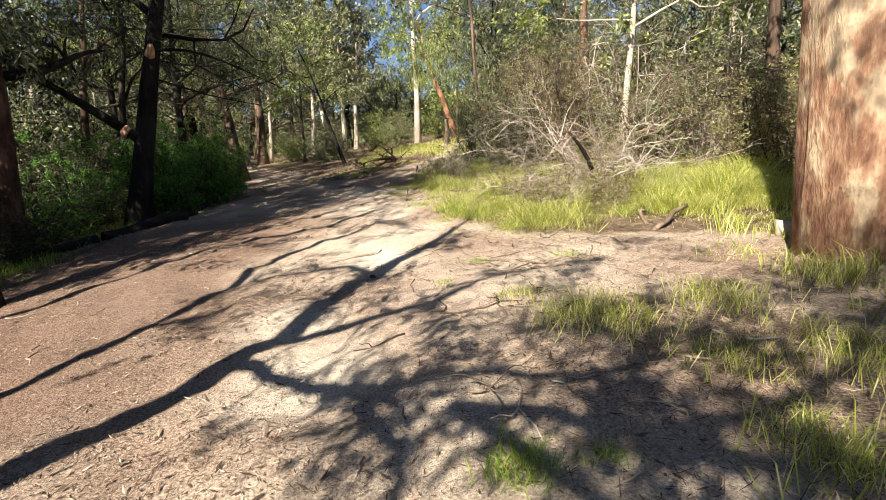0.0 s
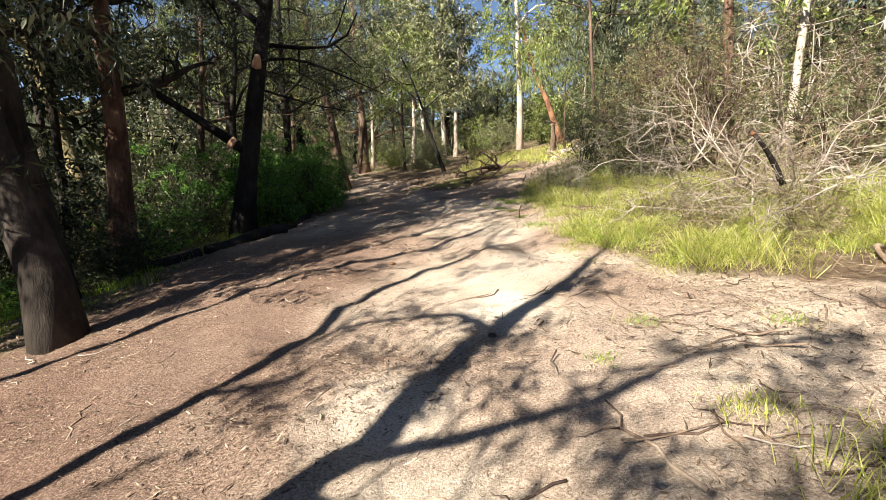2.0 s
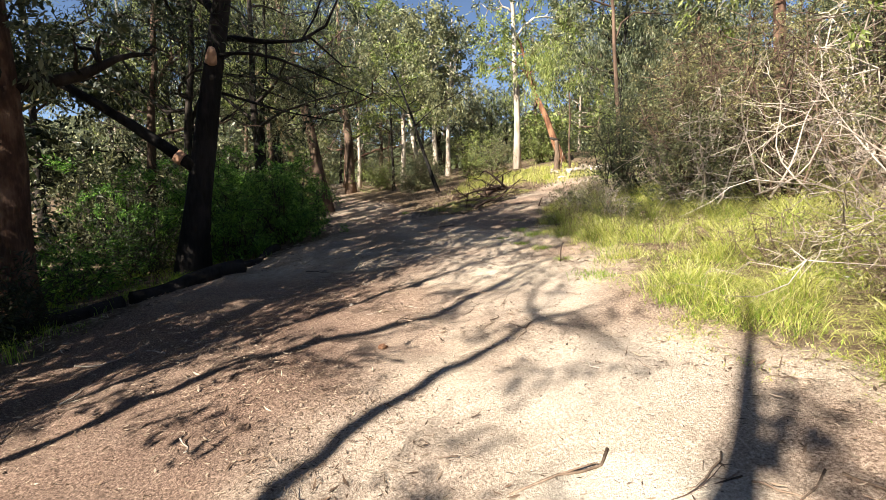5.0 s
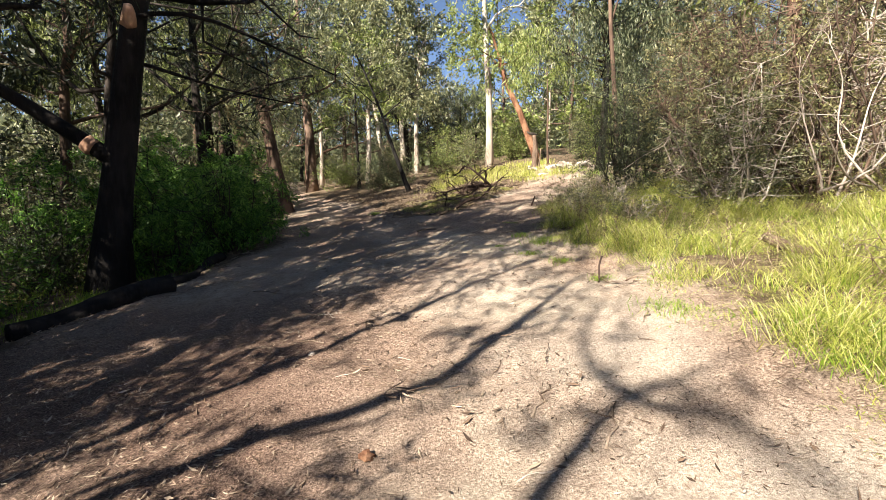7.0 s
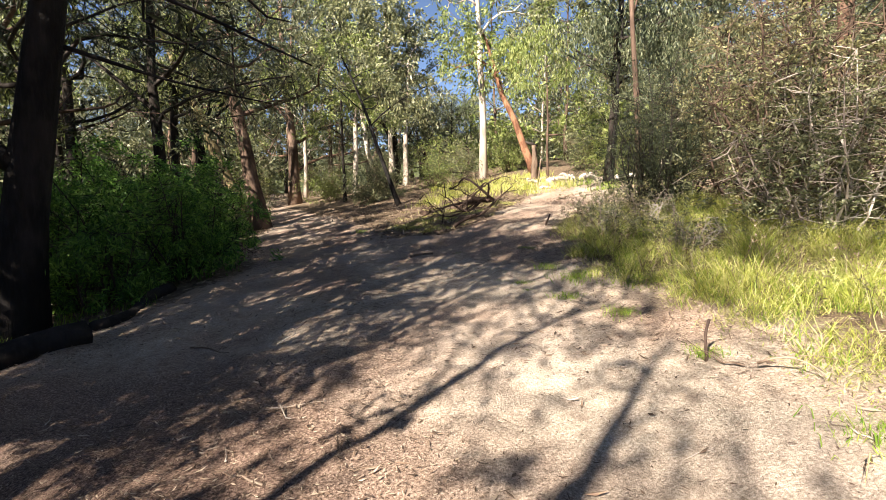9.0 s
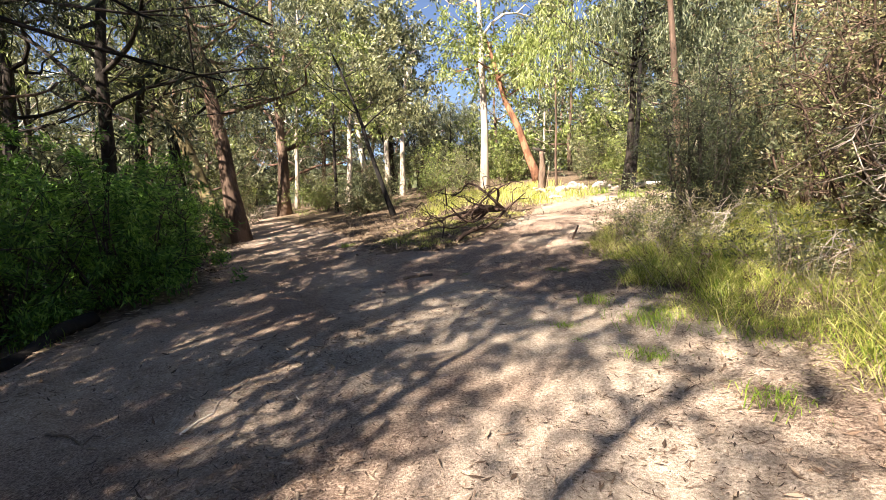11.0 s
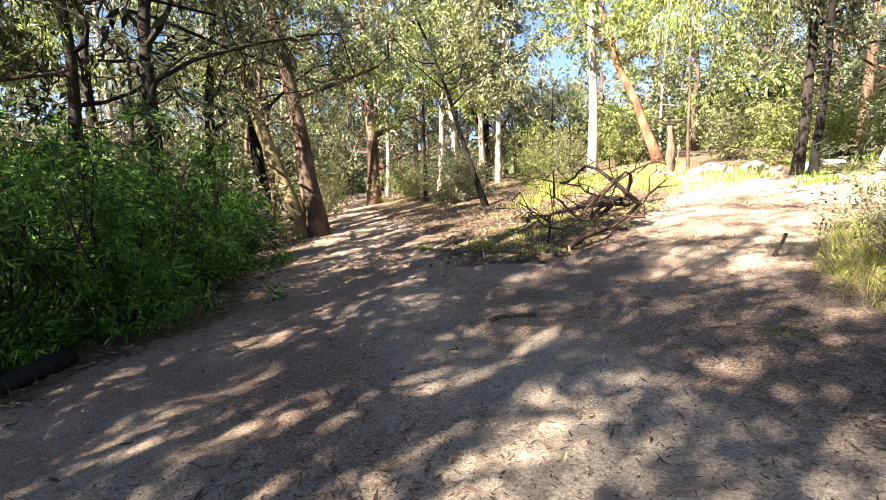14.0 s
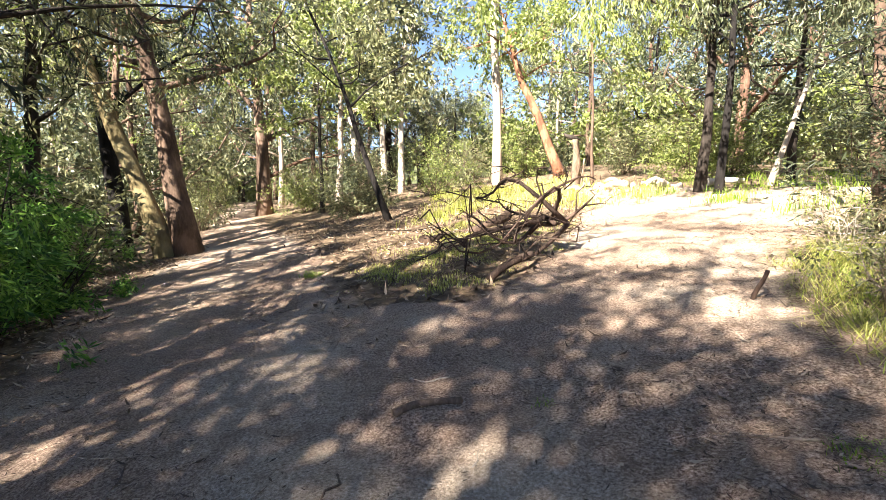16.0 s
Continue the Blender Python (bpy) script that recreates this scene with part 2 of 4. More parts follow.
def make_ground():
    gx, gy = steps(-900, 900, -9, 6, 0.125, 1.13), steps(-900, 1000, -1, 24, 0.125, 1.11)
    X, Y = np.meshgrid(gx, gy, indexing="ij")
    Z = rise(X, Y)
    nx, ny = len(gx), len(gy)
    i = (np.arange(nx - 1)[:, None] * ny + np.arange(ny - 1)[None, :]).ravel()
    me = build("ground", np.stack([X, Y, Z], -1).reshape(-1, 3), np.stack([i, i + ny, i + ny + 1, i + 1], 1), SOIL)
    at = me.attributes.new("bare", "FLOAT", "POINT")
    at.data.foreach_set("value", bare(X, Y).astype(np.float32).ravel())
    dust_lit = sum(k * np.exp(-(((X - a) ** 2 + (Y - b) ** 2) / (r * r)) ** 2) for a, b, r, k in DUST_LIT)
    me.attributes.new("dust_lit", "FLOAT", "POINT").data.foreach_set("value", np.clip(dust_lit, 0, 1).astype(np.float32).ravel())
    clay = np.clip((along(LEFT_EDGE, Y) + 5.0 - X) / 1.7 + 0.25 * np.sin(X * 1.7 + np.sin(Y)) * np.sin(Y * 1.3), 0, 0.85) * np.clip((14 - Y) / 4, 0.2, 1)
    me.attributes.new("clay", "FLOAT", "POINT").data.foreach_set("value", clay.astype(np.float32).ravel())
    tagged(new("ground", me), "pale trodden earth track through bushland with leaf litter", "ground", kind="structure")


make_ground()


# ---- stems, leaves, grass ----
def tube(pts, radii, sides=8, rough=0.0, seed=0, cap=True):
    """A bent, tapering round stem."""
    pts, radii = np.asarray(pts, float), np.asarray(radii, float)
    n = len(pts)
    tan = np.gradient(pts, axis=0)
    tan /= np.linalg.norm(tan, axis=1)[:, None] + 1e-9
    ref = np.array((1.0, 0, 0)) if abs(tan[0][0]) < 0.8 else np.array((0, 1.0, 0))
    u = ref - tan * (tan @ ref)[:, None]
    u /= np.linalg.norm(u, axis=1)[:, None] + 1e-9
    v = np.cross(tan, u)
    a = np.arange(sides) / sides * 2 * math.pi
    rr = np.repeat(radii[:, None], sides, 1)
    if rough:
        g = np.random.default_rng(seed)
        rr = rr * (1 + rough * (g.random((n, sides)) - 0.5) + rough * 0.7 * (g.random((1, sides)) - 0.5))
    V = pts[:, None] + rr[..., None] * (np.cos(a)[None, :, None] * u[:, None] + np.sin(a)[None, :, None] * v[:, None])
    k = np.arange(sides)
    F = []
    for j in range(n - 1):
        F.append(np.stack([j * sides + k, j * sides + (k + 1) % sides, (j + 1) * sides + (k + 1) % sides, (j + 1) * sides + k], 1))
    F = np.concatenate(F).tolist()
    if cap:
        F += [list(range(sides))[::-1], [(n - 1) * sides + i for i in range(sides)]]
    return V.reshape(-1, 3), F


def joined(bits):
    V, F, o = [], [], 0
    for v, f in bits:
        V.append(v)
        F += [[i + o for i in q] for q in f]
        o += len(v)
    return np.concatenate(V), F


def curve_pts(p, q, n, bend, g):
    """A wandering line from p to q."""
    p, q = np.asarray(p, float), np.asarray(q, float)
    s = np.linspace(0, 1, n)[:, None]
    L = np.linalg.norm(q - p)
    w1, w2 = g.normal(size=3) * bend * L, g.normal(size=3) * bend * L * 0.6
    return p + (q - p) * s + np.sin(s * math.pi) * w1 + np.sin(s * 2 * math.pi) * w2


def leaf_quads(c, d, length, width, g):
    """Pointed blades at c along d, each one four-cornered."""
    n = len(c)
    d = d / (np.linalg.norm(d, axis=1)[:, None] + 1e-9)
    s = np.cross(d, g.normal(size=(n, 3)))
    s /= np.linalg.norm(s, axis=1)[:, None] + 1e-9
    L = (length * (0.6 + 0.8 * g.random(n)))[:, None]
    W = (width * (0.7 + 0.6 * g.random(n)))[:, None]
    nrm = np.cross(d, s)
    V = np.stack([c, c + d * L * 0.45 + s * W * 0.5 + nrm * L * 0.04, c + d * L, c + d * L * 0.45 - s * W * 0.5 + nrm * L * 0.04], 1)
    return V.reshape(-1, 3), np.arange(n * 4).reshape(n, 4)


def foliage(centres, radius, count, length, width, g, droop=0.3, flat=0.75, spray=34):
    """Leaves in sprays, the sprays in loose clumps round the centres."""
    centres = np.asarray(centres, float)
    m = max(1, count // spray)
    off = g.normal(size=(m, 3)) * np.array((1, 1, flat)) * radius * 0.55
    hub = centres[g.integers(0, len(centres), m)] + off
    way = off / (radius + 1e-6) * 0.8 + g.normal(size=(m, 3)) * 0.5
    way[:, 2] -= droop
    way /= np.linalg.norm(way, axis=1)[:, None] + 1e-9
    k = g.integers(0, m, count)
    reach = g.random(count)[:, None] * length * 2.6
    c = hub[k] + way[k] * reach + g.normal(size=(count, 3)) * length * 0.6
    d = way[k] * 0.9 + g.normal(size=(count, 3)) * 0.6
    d[:, 2] -= droop * 0.5
    return leaf_quads(c, d, length, width, g)


def grow(base, tips, r0, g, n_side=4, twist=0.1):
    """Limbs from base to each tip, with side twigs. Gives the meshes and the leafy ends."""
    bits, ends = [], []
    for tip in tips:
        p = curve_pts(base, tip, 7, twist, g)
        r = r0 * (0.8 + 0.4 * g.random())
        bits.append(tube(p, np.linspace(r, r * 0.25, 7), 6, 0.15, int(g.integers(1e6))))
        L = np.linalg.norm(np.asarray(tip) - np.asarray(base))
        ends.append(p[-1])
        for _ in range(n_side):
            k = g.integers(2, 7)
            q = p[k] + (g.normal(size=3) * 0.8 + (p[-1] - p[0]) / (L + 1e-6) * 0.6) * L * 0.3
            s = curve_pts(p[k], q, 4, 0.12, g)
            bits.append(tube(s, np.linspace(r * 0.4, r * 0.1, 4), 4, 0, cap=False))
            ends += [s[-1], s[2]]
    return bits, ends


def tree(name, x, y, h, r, label, bark_mat, leaf_mat, lean=(0, 0), crown=(0.45, 1.0), spread=2.4, limbs=8, leaves=4000,
         leaf=(0.16, 0.04), clump=0.7, droop=0.5, flare=1.35, seed=1, sides=12, wobble=0.03, group="", side_twigs=4, limb_mat=None, category="tree", split=True):
    """A tree: trunk, limbs and a crown of many leaves."""
    g = np.random.default_rng(seed)
    ob = thing(name, x, y, label, category, group)
    n = 12
    s = np.linspace(0, 1, n)
    p = np.stack([lean[0] * s ** 1.1, lean[1] * s ** 1.1, s * (h + 0.25) - 0.25], 1)
    w = np.cumsum(g.normal(size=(n, 2)), 0) * wobble * h * 0.12
    p[:, :2] += w - w[0]
    rad = r * (1 - 0.78 * s) * np.where(s < 0.12, 1 + (flare - 1) * (1 - s / 0.12), 1)
    part("trunk", build("trunk", *tube(p, rad, sides, 0.14, seed), bark_mat), ob)
    bits, ends = [], []
    for i in range(limbs):
        t = crown[0] + (crown[1] - crown[0]) * (i + g.random()) / limbs
        b = np.array([np.interp(t, s, p[:, k]) for k in range(3)])
        a = i * 2.4 + g.random()
        L = spread * (1.15 - 0.6 * (t - crown[0]) / max(1e-3, 1 - crown[0])) * (0.7 + 0.5 * g.random())
        tip = b + np.array((math.cos(a) * L, math.sin(a) * L, L * (0.15 + 0.6 * g.random())))
        bb, ee = grow(b, [tip], np.interp(t, s, rad) * 0.5, g, side_twigs)
        ends += ee
        if split:
            part("limb", build("limb", *joined(bb), limb_mat or bark_mat), ob)
        else:
            bits += bb
    if bits:
        tagged(part("branchwork", build("branchwork", *joined(bits), limb_mat or bark_mat), ob), kind="stuff")
    if leaves:
        part("crown", build("crown", *foliage(ends, clump * 0.68, int(leaves * 0.74), leaf[0], leaf[1] * 1.6, g, droop), leaf_mat, False), ob)
    return ob


def shrub(name, x, y, h, w, label, leaf_mat, stem_mat, leaves=3000, leaf=(0.07, 0.02), stems=9, clump=0.35, seed=1, droop=0.0, low=0.15, twigs=5, lean=(0, 0), category="shrub", group="", split=True, spray=16):
    """A many-stemmed bush."""
    g = np.random.default_rng(seed)
    ob = thing(name, x, y, label, category, group)
    bits, ends, rest = [], [], []
    for i in range(stems):
        bits = []
        a, q = i * 2.4 + g.random(), math.sqrt(g.random())
        tip = np.array((math.cos(a) * q * w * 0.5 + lean[0], math.sin(a) * q * w * 0.5 + lean[1], h * (1 - 0.45 * q * q) * (0.75 + 0.3 * g.random())))
        base = np.array((math.cos(a) * q * w * 0.08, math.sin(a) * q * w * 0.08, -0.08))
        p = curve_pts(base, tip, 7, 0.06, g)
        r = 0.006 + 0.006 * h
        bits.append(tube(p, np.linspace(r, r * 0.25, 7), 5, 0.1, i))
        for k in range(1, 7):
            if p[k][2] > h * low:
                ends.append(p[k])
                for _ in range(twigs // 2):
                    e = p[k] + g.normal(size=3) * np.array((1, 1, 0.7)) * w * 0.13
                    ends.append(e)
                    bits.append(tube(curve_pts(p[k], e, 3, 0.1, g), np.linspace(r * 0.4, r * 0.12, 3), 3, 0, cap=False))
        if split:
            part("stem", build("stem", *joined(bits), stem_mat), ob)
        else:
            rest += bits
    if rest:
        tagged(part("branchwork", build("branchwork", *joined(rest), stem_mat), ob), kind="stuff")
    if leaves:
        part("foliage", build("foliage", *foliage(ends, clump, leaves, leaf[0], leaf[1], g, droop, 0.8, spray), leaf_mat, False), ob)
    return ob


def blades(xy, z, height, width, g, lean=0.45):
    """Bent grass blades at xy."""
    n = len(xy)
    a, b = g.random(n) * 2 * math.pi, g.random(n) * 2 * math.pi
    H = height * (0.45 + 0.75 * g.random(n))
    k = lean * (0.3 + g.random(n))
    d = np.stack([np.cos(a), np.sin(a)], 1)
    s = np.stack([np.cos(b), np.sin(b)], 1) * (width * (0.6 + 0.7 * g.random(n)))[:, None] * 0.5
    base = np.concatenate([xy, z[:, None] - 0.02], 1)
    mid = base + np.concatenate([d * (H * k * 0.35)[:, None], (H * 0.6)[:, None]], 1)
    tip = base + np.concatenate([d * (H * k * 1.15)[:, None], (H * (1 - 0.35 * k))[:, None]], 1)
    s3 = np.concatenate([s, np.zeros((n, 1))], 1)
    V = np.stack([base - s3, base + s3, mid + s3 * 0.8, mid - s3 * 0.8, tip], 1).reshape(-1, 3)
    i = np.arange(n)[:, None] * 5
    # a quad and a triangle, the triangle as the upper half of a second four-cornered face
    F = np.concatenate([i + np.array([[0, 1, 2, 3]])]).tolist() + (i + np.array([[3, 2, 4]])).tolist()
    return V, F


def grass_patch(name, xy, height, width, mat, label, g, lean=0.45, edge=None):
    """Grass over xy, taller and shorter by patches."""
    height = height * np.clip(0.62 + 0.3 * np.sin(xy[:, 0] * 2.3 + 1.7 * np.sin(xy[:, 1] * 1.9)) + 0.35 * np.sin(xy[:, 1] * 3.7 + 2 * np.sin(xy[:, 0] * 4.1)), 0.18, 1.4)
    if edge is not None:
        height = height * edge(xy[:, 0], xy[:, 1])
    z = rise(xy[:, 0], xy[:, 1])
    me = build(name, *blades(xy, z, height, width, g, lean), mat, False)
    return tagged(new(name, me), label, "grass", kind="stuff")


def tuft(x, y, h, w, n, mat, label, seed, bw=0.006):
    g = np.random.default_rng(seed)
    xy = g.normal(size=(n, 2)) * w * 0.3
    ob = thing("grass_tuft", x, y, label, "grass", "grass tufts on the track")
    dry = np.arange(n) % 6 == 0
    tagged(part("foliage", build("foliage", *blades(xy[~dry], np.zeros(int((~dry).sum())), h, bw, g, 0.9), mat, False), ob), kind="stuff")
    tagged(part("dry_grass", build("dry_grass", *blades(xy[dry] * 1.15, np.zeros(int(dry.sum())), h * 0.9, bw * 0.8, g, 1.3), LITTER, False), ob), "dry brown blades", kind="stuff")
    return ob


def shade_point(sx, sy, h):
    """A point h metres up whose shadow falls at sx, sy."""
    k = h / math.tan(SUN_ELEV)
    return np.array((sx - AHEAD.x * k, sy - AHEAD.y * k, gz(sx, sy) + h))

# ---- trees beside the track ----
tree("gum_tree", 5.05, 4.4, 14, 0.44, "thick gum trunk with flaky pink and cream bark beside grass", BARK_FLAKY, LEAF_GUM, (-2.2, 0.0), (0.5, 1), 2.6, 8, 4500, seed=3, sides=32, wobble=0.004, flare=1.08)
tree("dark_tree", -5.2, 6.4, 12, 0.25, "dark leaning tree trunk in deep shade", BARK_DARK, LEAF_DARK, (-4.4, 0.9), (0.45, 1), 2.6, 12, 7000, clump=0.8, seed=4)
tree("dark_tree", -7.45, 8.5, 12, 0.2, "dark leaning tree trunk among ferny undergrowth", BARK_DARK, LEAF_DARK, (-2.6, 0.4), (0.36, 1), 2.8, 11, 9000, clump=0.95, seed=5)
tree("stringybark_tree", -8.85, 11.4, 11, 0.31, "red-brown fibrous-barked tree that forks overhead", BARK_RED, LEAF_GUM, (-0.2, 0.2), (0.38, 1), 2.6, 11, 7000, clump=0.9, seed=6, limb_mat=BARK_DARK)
# crown colour darkened with LEAF_DARK in place of deep shade
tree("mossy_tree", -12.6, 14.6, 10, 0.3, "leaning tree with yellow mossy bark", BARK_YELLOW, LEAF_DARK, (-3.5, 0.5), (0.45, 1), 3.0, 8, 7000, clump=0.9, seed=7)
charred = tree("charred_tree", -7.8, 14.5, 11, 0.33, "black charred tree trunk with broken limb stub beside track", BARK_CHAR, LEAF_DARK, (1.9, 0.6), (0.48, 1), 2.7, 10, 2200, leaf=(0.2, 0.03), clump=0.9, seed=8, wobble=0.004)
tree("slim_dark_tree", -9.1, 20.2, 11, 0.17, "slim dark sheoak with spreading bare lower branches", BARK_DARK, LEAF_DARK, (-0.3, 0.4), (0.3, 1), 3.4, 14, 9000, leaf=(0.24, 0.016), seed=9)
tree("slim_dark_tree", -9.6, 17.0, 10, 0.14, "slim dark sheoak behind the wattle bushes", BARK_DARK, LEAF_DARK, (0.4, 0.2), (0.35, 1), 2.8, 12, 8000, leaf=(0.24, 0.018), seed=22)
tree("leaning_tree", -9.5, 27.2, 12, 0.34, "brown rough-barked tree leaning over the track", BARK_BROWN, LEAF_GUM, (-2.6, 0.5), (0.36, 1), 3.4, 11, 10000, clump=0.9, seed=10)
tree("mossy_tree", -9.95, 27.0, 10, 0.27, "yellow mossy trunk leaning away beside a brown one", BARK_YELLOW, LEAF_GUM, (-4.6, 0.5), (0.5, 1), 2.6, 8, 5000, seed=11)
tree("charred_tree", -12.2, 28.3, 11, 0.26, "dark burnt trunk behind the leaning pair", BARK_CHAR, LEAF_DARK, (-1.6, 0.5), (0.4, 1), 3.0, 9, 7000, seed=12)
tree("gum_tree", -12.9, 40.5, 14, 0.4, "brown gum at the bend of the track", BARK_BROWN, LEAF_LIT, (-1.0, 0), (0.3, 1), 4.4, 11, 8000, leaf=(0.26, 0.07), clump=1.0, seed=13)
tree("thin_leaning_tree", -4.06, 28.6, 8, 0.1, "thin dark tree leaning over litter bank", BARK_CHAR, LEAF_OLIVE, (-3.3, 1.0), (0.4, 1), 2.8, 11, 8000, leaf=(0.18, 0.04), clump=0.8, seed=14)
tree("sapling", -8.4, 36.2, 9, 0.1, "thin upright sapling in the scrub", BARK_DARK, LEAF_LIT, (-0.2, 0), (0.35, 1), 2.6, 9, 6500, leaf=(0.2, 0.05), clump=0.9, seed=15)
tree("white_gum_tree", -0.2, 39.4, 20, 0.24, "tall white-trunked gum with sparse crown", BARK_WHITE, LEAF_GUM, (-0.9, 0), (0.38, 1), 3.4, 8, 3000, leaf=(0.25, 0.06), seed=16, wobble=0.014)
tree("orange_gum_tree", 2.9, 38.6, 9, 0.27, "leaning gum with orange-red bark", BARK_ORANGE, LEAF_LIT, (-3.0, 1.0), (0.55, 1), 3.2, 10, 7500, leaf=(0.25, 0.06), clump=0.9, seed=17, wobble=0.05)
tree("gum_tree", 3.95, 26.5, 9, 0.13, "dark slender gum at the edge of the clearing", BARK_DARK, LEAF_OLIVE, (0.3, 0), (0.35, 1), 3.2, 12, 8500, seed=18)
tree("gum_tree", 3.71, 25.1, 8, 0.09, "thin dark gum stem beside another", BARK_CHAR, LEAF_GUM, (0.2, 0), (0.38, 1), 3.0, 11, 8000, seed=19)
tree("pale_sapling", 6.0, 27.2, 6, 0.08, "pale slender sapling leaning over the clearing", BARK_WHITE, LEAF_OLIVE, (2.2, 0.6), (0.55, 1), 2.2, 9, 4500, seed=23)
tree("crooked_tree", 6.9, 27.6, 6.5, 0.12, "crooked dark tree with bare curved branches", BARK_DARK, LEAF_GUM, (0.4, 0.8), (0.3, 1), 3.0, 10, 6000, seed=24, wobble=0.06)
tree("sapling", 2.6, 31.4, 8, 0.06, "thin pale sapling beside the dead stump", BARK_BROWN, LEAF_LIT, (-0.4, 0), (0.45, 1), 2.0, 8, 4500, leaf=(0.18, 0.05), seed=25)
tree("gum_tree", 6.75, 19.0, 13, 0.2, "gum with reddish trunk rising from dry thicket", BARK_RED, LEAF_OLIVE, (-0.3, 0), (0.42, 1), 3.2, 10, 8000, clump=0.9, seed=20)
tree("gum_tree", 3.05, 19.9, 12, 0.08, "slim brown trunk above the thicket", BARK_BROWN, LEAF_GUM, (-0.9, 0), (0.36, 1), 3.0, 11, 9500, clump=0.9, seed=21)
tree("gum_tree", 6.5, 14.4, 10, 0.11, "slim pale trunk with hanging bark in the thicket", BARK_WHITE, LEAF_LIT, (0.3, 0.2), (0.33, 1), 2.4, 9, 7000, clump=0.8, seed=26)
tree("gum_tree", 9.2, 12.0, 11, 0.16, "grey gum at the back of the grassy bank", BARK_BROWN, LEAF_LIT, (-0.4, 0.2), (0.3, 1), 3.0, 11, 8000, clump=0.9, seed=27)
tree("gum_tree", 9.0, 8.2, 11, 0.14, "slender gum beyond tall grass", BARK_BROWN, LEAF_GUM, (0.4, 0.2), (0.3, 1), 2.8, 10, 7000, clump=0.9, seed=28)
# canopy row on the shaded side; LEAF_DARK crowns carry shade in their colour
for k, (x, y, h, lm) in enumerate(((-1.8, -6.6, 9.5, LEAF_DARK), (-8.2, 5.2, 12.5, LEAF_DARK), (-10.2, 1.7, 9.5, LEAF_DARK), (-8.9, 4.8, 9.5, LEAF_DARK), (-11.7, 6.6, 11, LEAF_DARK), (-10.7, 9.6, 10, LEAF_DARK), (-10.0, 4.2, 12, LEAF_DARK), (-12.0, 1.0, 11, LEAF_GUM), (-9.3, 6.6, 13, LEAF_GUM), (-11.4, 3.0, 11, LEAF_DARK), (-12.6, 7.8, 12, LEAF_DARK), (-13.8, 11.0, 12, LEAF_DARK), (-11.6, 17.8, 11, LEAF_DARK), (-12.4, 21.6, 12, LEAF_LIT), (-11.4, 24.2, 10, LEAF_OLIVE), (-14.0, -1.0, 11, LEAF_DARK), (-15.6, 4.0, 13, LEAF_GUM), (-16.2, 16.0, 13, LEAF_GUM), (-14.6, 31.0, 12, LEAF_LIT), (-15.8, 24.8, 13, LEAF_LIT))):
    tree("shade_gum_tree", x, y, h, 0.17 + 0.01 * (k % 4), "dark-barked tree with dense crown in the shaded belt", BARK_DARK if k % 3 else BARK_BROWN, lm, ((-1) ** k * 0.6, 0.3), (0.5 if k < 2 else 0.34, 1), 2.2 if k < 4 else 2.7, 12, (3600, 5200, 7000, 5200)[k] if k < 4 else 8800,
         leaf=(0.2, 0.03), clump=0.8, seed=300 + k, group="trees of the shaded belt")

for k, (x, y, lean) in enumerate(((-6.6, 42.6, -0.6), (-5.7, 43.2, 0.4), (-7.9, 43.6, -2.4), (-9.2, 42.2, 0.6))):
    tree("white_gum_tree", x, y, 12, 0.2, "pale-trunked gum standing in the far scrub", BARK_WHITE, LEAF_OLIVE, (lean, 0.2), (0.4, 1), 3.2, 8, 4200, (0.28, 0.09), 1.1, seed=330 + k, group="pale gums in far scrub")

# the broken limb of the charred tree, its splintered pale end against the trunk
def limb_on(ob, a, b, r0, r1, mat, seed, name="limb", label="", n=8, bend=0.06, sides=10):
    g = np.random.default_rng(seed)
    o = np.array(ob.matrix_world.translation)
    p = curve_pts(np.array(a) - o, np.array(b) - o, n, bend, g)
    return part(name, build(name, *tube(p, np.linspace(r0, r1, n), sides, 0.2, seed), mat), ob, label)


limb_on(charred, (-7.5, 14.5, 2.45), (-10.6, 13.6, 4.6), 0.15, 0.07, BARK_CHAR, 1, bend=0.025)
limb_on(charred, (-7.74, 14.43, 2.61), (-7.87, 14.39, 2.71), 0.155, 0.152, FRESHWOOD, 2, "broken_end", "pale splintered wood", 4, 0.0)
limb_on(charred, (-7.0, 14.6, 4.75), (-6.85, 14.42, 5.0), 0.14, 0.07, FRESHWOOD, 3, "bark_scar", "pinkish torn bark scar", 4, 0.0)
limb_on(charred, (-7.0, 14.7, 4.9), (-3.6, 15.6, 4.0), 0.05, 0.012, BARK_CHAR, 4)
limb_on(charred, (-7.2, 14.7, 4.2), (-4.6, 16.4, 3.6), 0.04, 0.01, BARK_CHAR, 5)

# weeping leafy boughs of the slender gums
slim = [o for o in bpy.data.objects if o.name.startswith("gum_tree") and abs(o.matrix_world.translation.x - 3.71) < 0.02][0]
